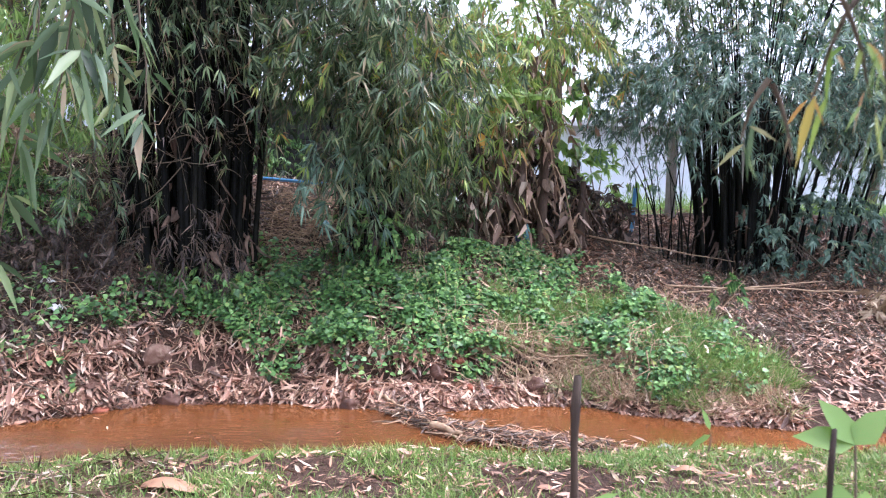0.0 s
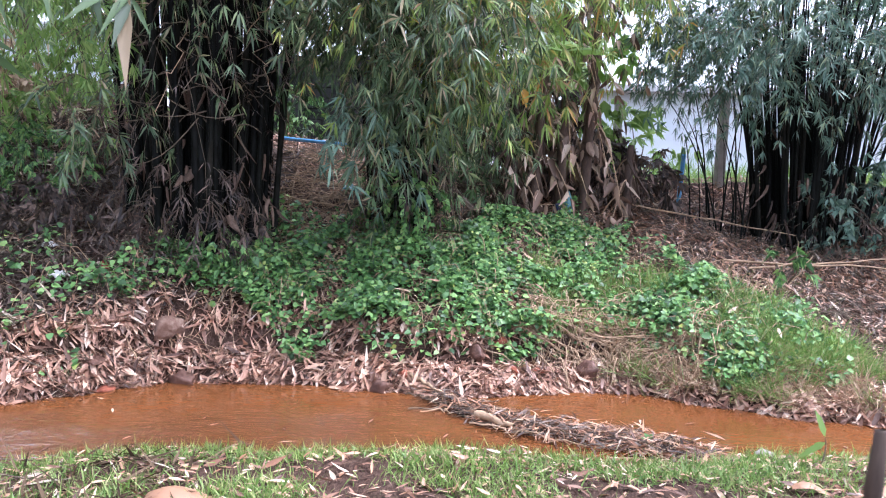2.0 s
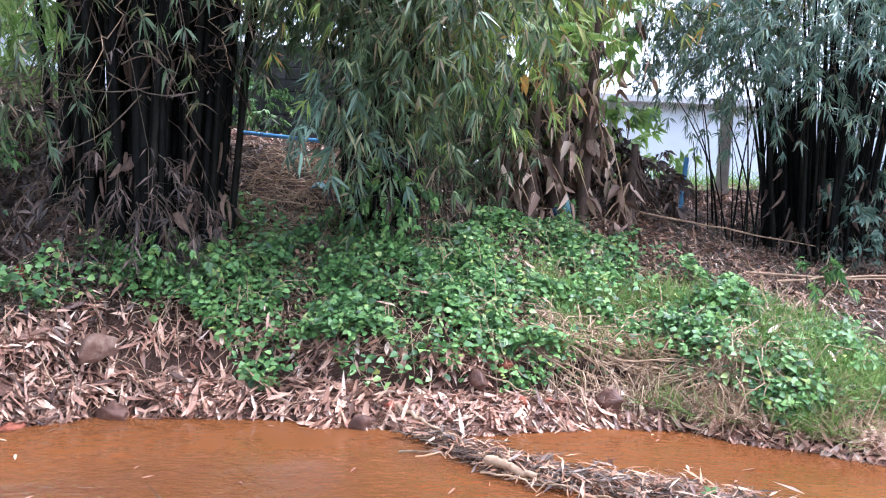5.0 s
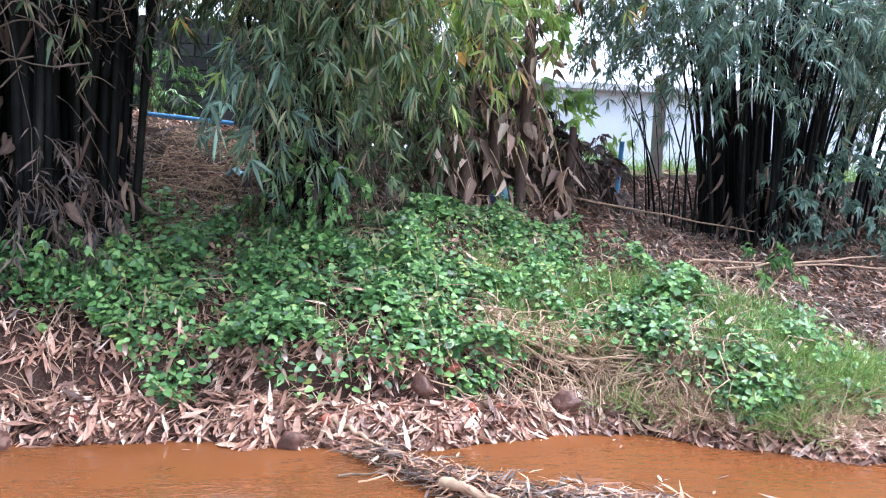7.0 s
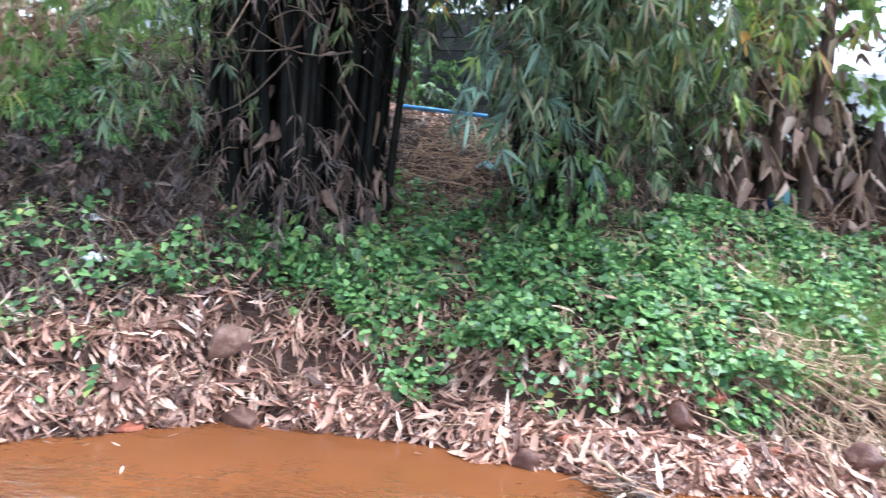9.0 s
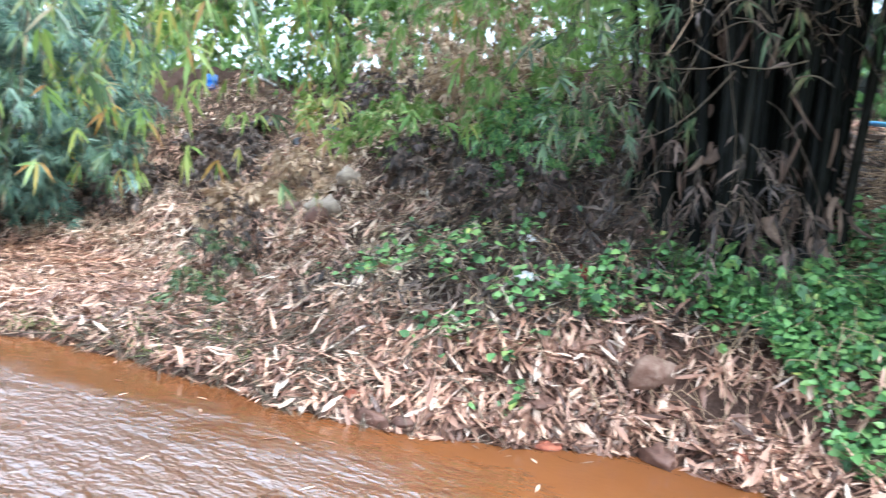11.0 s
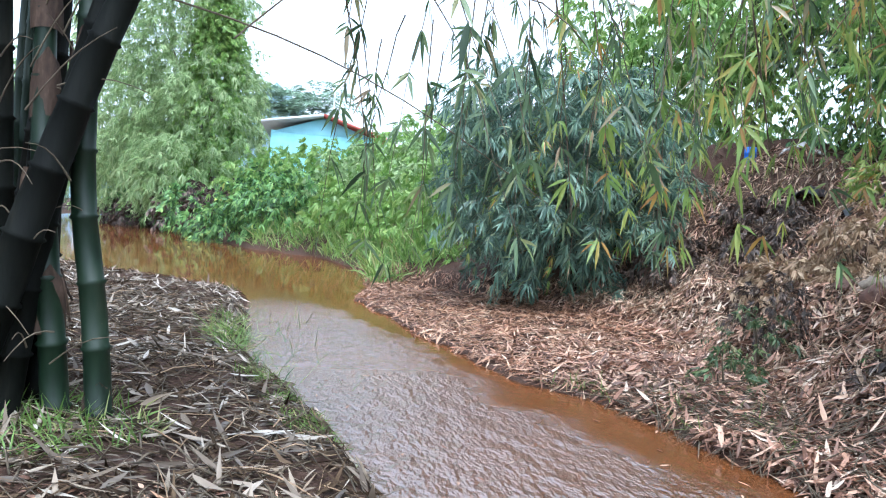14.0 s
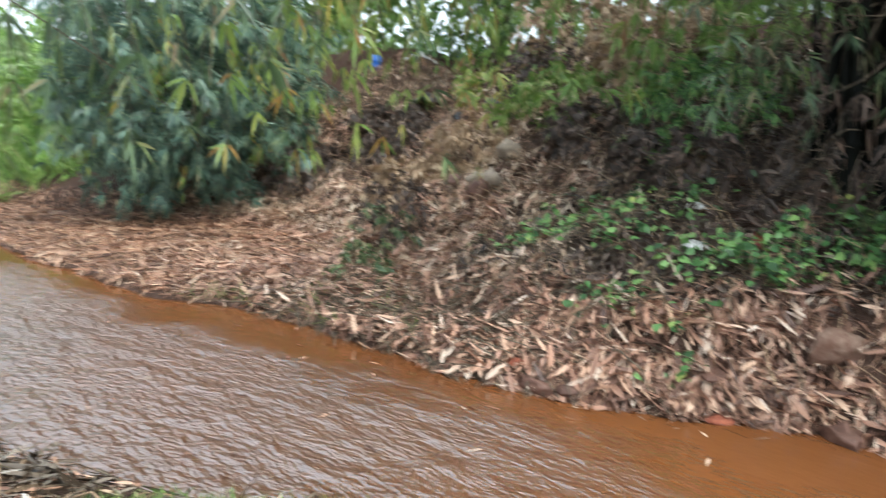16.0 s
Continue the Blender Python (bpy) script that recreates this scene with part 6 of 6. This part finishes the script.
# barrel on the bank top
bz = float(ground_height(-15, 12))
prof = [(0.0, 0.0), (0.26, 0.0), (0.28, 0.03), (0.285, 0.25), (0.3, 0.27), (0.3, 0.3), (0.285, 0.32), (0.285, 0.56), (0.3, 0.58), (0.3, 0.61), (0.285, 0.63), (0.28, 0.85), (0.25, 0.88), (0.24, 0.86), (0.0, 0.86)]
th_ = np.arange(24) * 2 * np.pi / 24
v = np.array([[(r * np.cos(q), r * np.sin(q), z) for q in th_] for r, z in prof]).reshape(-1, 3)
ii, jj = np.meshgrid(np.arange(len(prof) - 1), np.arange(24), indexing="ij")
f = np.stack([ii * 24 + jj, ii * 24 + (jj + 1) % 24, (ii + 1) * 24 + (jj + 1) % 24, (ii + 1) * 24 + jj], -1).reshape(-1, 4)
barrel = new("barrel", fast_mesh("barrel", v, f, M_BARREL, True))
barrel.location, barrel.scale = (-15, 12, bz - 0.02), (0.42, 0.42, 0.42)
tagged(barrel, "blue plastic barrel standing on the bank top", "barrel")
bm = bmesh.new()
bmesh.ops.create_cone(bm, cap_ends=True, segments=24, radius1=0.25, radius2=0.24, depth=0.04)
bmesh.ops.translate(bm, verts=bm.verts, vec=(0, 0, 0.885))
me = bpy.data.meshes.new("lid")
bm.to_mesh(me)
bm.free()
me.materials.append(M_NAVY)
lid = new("lid", me)
lid.parent = barrel
lid["label"] = "dark screw lid"

# hanging teal bag at the foot of the banana plants
bg = []
for s in np.linspace(0, 1, 9):
    r = 0.09 * np.interp(s, (0, 0.15, 0.6, 1), (0.25, 0.9, 0.7, 0.15))
    bg.append([(r * np.cos(q) * (1 + 0.25 * np.sin(3 * q + s * 5)), 0.6 * r * np.sin(q), s * 0.42) for q in np.arange(16) * np.pi / 8])
ii, jj = np.meshgrid(np.arange(8), np.arange(16), indexing="ij")
f = np.stack([ii * 16 + jj, ii * 16 + (jj + 1) % 16, (ii + 1) * 16 + (jj + 1) % 16, (ii + 1) * 16 + jj], -1).reshape(-1, 4)
bag = new("plastic_bag", fast_mesh("plastic_bag", np.array(bg).reshape(-1, 3), f, M_TEAL, True))
bag.matrix_world = pose(1.26, 11.55, float(ground_height(1.26, 11.55)) + 0.04, 0, 4, 0) @ Matrix.Diagonal((0.8, 0.8, 0.8, 1))
tagged(bag, "limp teal plastic bag at the foot of banana plants", "bag")
crumple("plastic_scrap", "crumpled navy plastic beside the teal bag", "rubbish", (1.14, 11.5), (0.24, 0.16, 0.2), M_NAVY, 9)

# ---- banana plants ----


def banana(at, height, lean, dead, green, label):
    g = float(ground_height(*at))
    th = thing("banana_plant", label, "banana plant", (*at, g - 0.03), "banana plants")
    t = np.linspace(0, 1, 12)
    p = np.array((*at, g - 0.05)) + np.stack([lean[0] * t, lean[1] * t, height * t], -1)
    v, f = tubes(p[None], (0.078 * (1 - 0.4 * t) * (1 + 0.06 * rng.normal(size=12)))[None], 10)
    part_mesh("pseudostem", fast_mesh("pseudostem", v, f, M_SHEATH, True), th)
    for k in range(18):
        q = p[rng.integers(2, 12)]
        a = rng.uniform(0, 2 * np.pi)
        ob = new("dead_sheath", SHEATHS[k % len(SHEATHS)])
        ob.parent = th
        ob.matrix_basis = Matrix.Translation(Vector(q) + Vector((np.cos(a) * 0.07, np.sin(a) * 0.07, 0)) - th.location) @ pose(0, 0, 0, rng.normal(0, 16), rng.normal(0, 16), degrees_(a) + 90) @ Matrix.Diagonal((rng.uniform(0.6, 1.3), 1, rng.uniform(0.7, 1.6), 1))
    for k in range(dead + green):
        live = k >= dead
        a = rng.uniform(0, 2 * np.pi)
        st = p[-1] if live else p[rng.integers(3, 12)]
        L = rng.uniform(1.1, 1.7) if live else rng.uniform(0.6, 1.3)
        u = np.linspace(0, 1, 14)
        sag = 0.7 if live else rng.uniform(1.0, 1.7)
        mid = st + np.stack([np.cos(a) * u * (0.8 if live else 0.6), np.sin(a) * u * (0.8 if live else 0.6), (0.9 if live else 0.2) * u - sag * u ** 2], -1) * L
        mid[:, 2] = np.maximum(mid[:, 2], g + 0.05)
        side = np.array((-np.sin(a), np.cos(a), 0.0))
        if not live:
            m = 10
            P = mid[rng.integers(2, 14, m)]
            D = side * rng.choice((-1.0, 1.0), m)[:, None] * 0.6 + rng.normal(0, 0.3, (m, 3)) + (0, 0, -0.8)
            ls = rng.uniform(0.1, 0.32, m)
            strips = leaf_cloud(P, D, ls, ls * rng.uniform(0.2, 0.45, m), 0.2, 0.9, OVATE, rng.normal(size=(m, 3)))
            v, f = tubes(mid[None], np.linspace(0.012, 0.004, 14)[None], 5)
            stalk = part_mesh("leaf_stalk", fast_mesh("leaf_stalk", v, f, M_TWIG_PALE, True), th)
            tagged(part_mesh("dead_leaf", fast_mesh("dead_leaf", *strips, M_DEAD_BANANA), stalk, "torn dry brown hanging leaf"), kind="stuff")
            continue
        w = 0.2 * np.interp(u, (0, 0.12, 0.35, 0.8, 1), (0.05, 0.1, 1, 0.8, 0.05))[:, None]
        V = np.stack([mid + side * w - (0, 0, 0.35) * w, mid, mid - side * w - (0, 0, 0.35) * w], 1).reshape(-1, 3)
        q = np.arange(13)
        F = np.concatenate([np.stack([q * 3 + s, q * 3 + s + 1, q * 3 + s + 4, q * 3 + s + 3], -1) for s in (0, 1)])
        part_mesh("green_leaf", fast_mesh("green_leaf", V, F, M_BRIGHT_LEAF, True), th)
    return th


banana((0.78, 11.45), 2.2, (0.12, 0.1), 13, 2, "banana plant hung with torn dry brown leaves")
banana((1.15, 11.65), 3.0, (0.1, 0.1), 15, 3, "tall banana plant hung with torn dry brown leaves")
banana((1.5, 11.7), 3.1, (0.15, 0.1), 14, 2, "tall banana plant hung with torn dry brown leaves")
banana((0.45, 11.3), 1.7, (0.05, 0.1), 6, 3, "young banana plant with a few green leaves")
banana((2.1, 11.7), 1.1, (0.05, 0.0), 5, 0, "broken dead banana stem")
for x, y, q in ((1.3, 13.5, 3.0), (0.6, 13.8, 3.2)):
    shrub("shrub", "broad bright green leaves behind the banana plants", (x, y), (0.9, 0.5, q), 75, M_BRIGHT_LEAF, 0.28, 0.45, KITE, 0.4, "bank scrub")
# Dark brush fills and darkens the gaps behind the stems.
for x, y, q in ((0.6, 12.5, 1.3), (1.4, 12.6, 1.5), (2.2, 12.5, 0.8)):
    shrub("shrub", "dark dead brush behind the banana plants", (x, y), (0.7, 0.4, q), 130, M_DEAD_BROWN_SHADE, 0.16, 0.3, KITE, 0.4, "bank scrub")

yl = leaf_cloud(np.array([(0.5, 10.25, 3.13), (0.47, 10.24, 3.12), (0.52, 10.27, 3.1)]), np.array([(0.15, -0.1, -1.0), (0.45, -0.1, -1.0), (-0.2, 0.1, -1.0)]), np.array([0.22, 0.18, 0.16]), np.array([0.09, 0.07, 0.06]), 0.1, 0.3, OVATE, np.array([(0.1, -1.0, 0.2)] * 3))
part_mesh("yellow_leaf", fast_mesh("yellow_leaf", *yl, M_YELLOW_LEAF), main, "withered orange-yellow leaf")

# ---- back of the plot: wall, pipes, posts, house ----
wz = float(ground_height(-2.5, 14.8)) - 0.1
wall_b = thing("block_wall", "dark grey unplastered concrete block wall, stained", "wall", (-5.0, 14.8, wz))
core = part_mesh("mortar", box_mesh("mortar", (-5.0, 14.82, wz), (0.9, 14.93, wz + 1.74), M_MORTAR), wall_b)
blk = box_mesh("block", (0, -0.07, 0), (0.385, 0.07, 0.185), M_BLOCK, 0.008)
for row in range(9):
    for col in range(16):
        x = -5.2 + col * 0.4 + (row % 2) * 0.2
        if x < -5.01 or x > 0.52 or (row == 8 and x > -3.0 + 0.4 * np.sin(col)):
            continue
        ob = new("block", blk)
        ob.parent = wall_b
        ob.location = (x + 5.0, 0.06 + rng.normal(0, 0.003), row * 0.195 + 0.01)
cap = box_mesh("wall_ledge", (-1.7, 14.66, wz + 1.28), (-0.5, 14.8, wz + 1.36), M_CONCRETE, 0.01)
tagged(new("ledge", cap), "short concrete ledge on the block wall", "ledge")
tagged(new("roof_tile", box_mesh("roof_tile", (-1.45, 14.68, wz + 1.36), (-1.2, 14.79, wz + 1.52), M_BRICK, 0.01)), "orange clay piece on the wall ledge", "tile")


def pipe(name, label, a, b, r, mat):
    v, f = tubes(np.array([np.linspace(a, b, 6)]), np.full((1, 6), r), 10)
    return tagged(new(name, fast_mesh(name, v, f, mat, True)), label, "pipe", "pipes")


pipe("water_pipe", "blue plastic water pipe lying along the bank top", (-3.2, 13.2, 2.66), (-2.0, 13.0, 2.56), 0.03, M_BLUE_PIPE)
pipe("upright_pipe", "pale upright plastic pipe before the block wall", (-1.55, 14.4, wz), (-1.55, 14.4, wz + 1.3), 0.03, M_WHITE_PIPE)
pipe("upright_pipe", "pale upright plastic pipe before the block wall", (-0.95, 14.45, wz), (-0.95, 14.45, wz + 1.3), 0.022, M_WHITE_PIPE)
pz = float(ground_height(3.25, 13.0))
pipe("marker_post", "short bright blue plastic pipe standing in the ground", (3.22, 13.0, pz - 0.1), (3.28, 13.0, pz + 0.75), 0.035, M_BLUE_PIPE)


def post(x, y, h, r, label):
    g = float(ground_height(x, y))
    me = box_mesh("fence_post", (-r, -r, -0.2), (r, r, h), M_CONCRETE, 0.015)
    ob = new("fence_post", me)
    ob.matrix_world = pose(x, y, g, 1, 1, 12)
    return tagged(ob, label, "post", "fence posts")


post(4.05, 13.6, 1.5, 0.07, "pale square concrete fence post")
post(5.6, 14.2, 1.4, 0.06, "pale square concrete fence post")
post(2.4, 14.0, 1.4, 0.06, "pale square concrete fence post")
h2 = thing("house", "pale blue house wall beyond the trees", "house", (9, 27, 2))
part_mesh("wall", box_mesh("wall", (4, 26, 1.5), (17, 34, 5.2), M_HOUSE_PALE), h2)
part_mesh("roof", box_mesh("roof", (3.5, 25.5, 5.2), (17.5, 34.5, 5.4), M_ROOF_GREY), h2)
h3 = thing("house", "white and pale turquoise house beyond the bank", "house", (-15, 29, 3))
part_mesh("wall", box_mesh("wall", (-19, 28, 2.5), (-12, 34, 7.2), M_HOUSE_PALE), h3)
part_mesh("roof", box_mesh("roof", (-19.5, 27.5, 7.2), (-11.5, 34.5, 7.4), M_ROOF_GREY), h3)
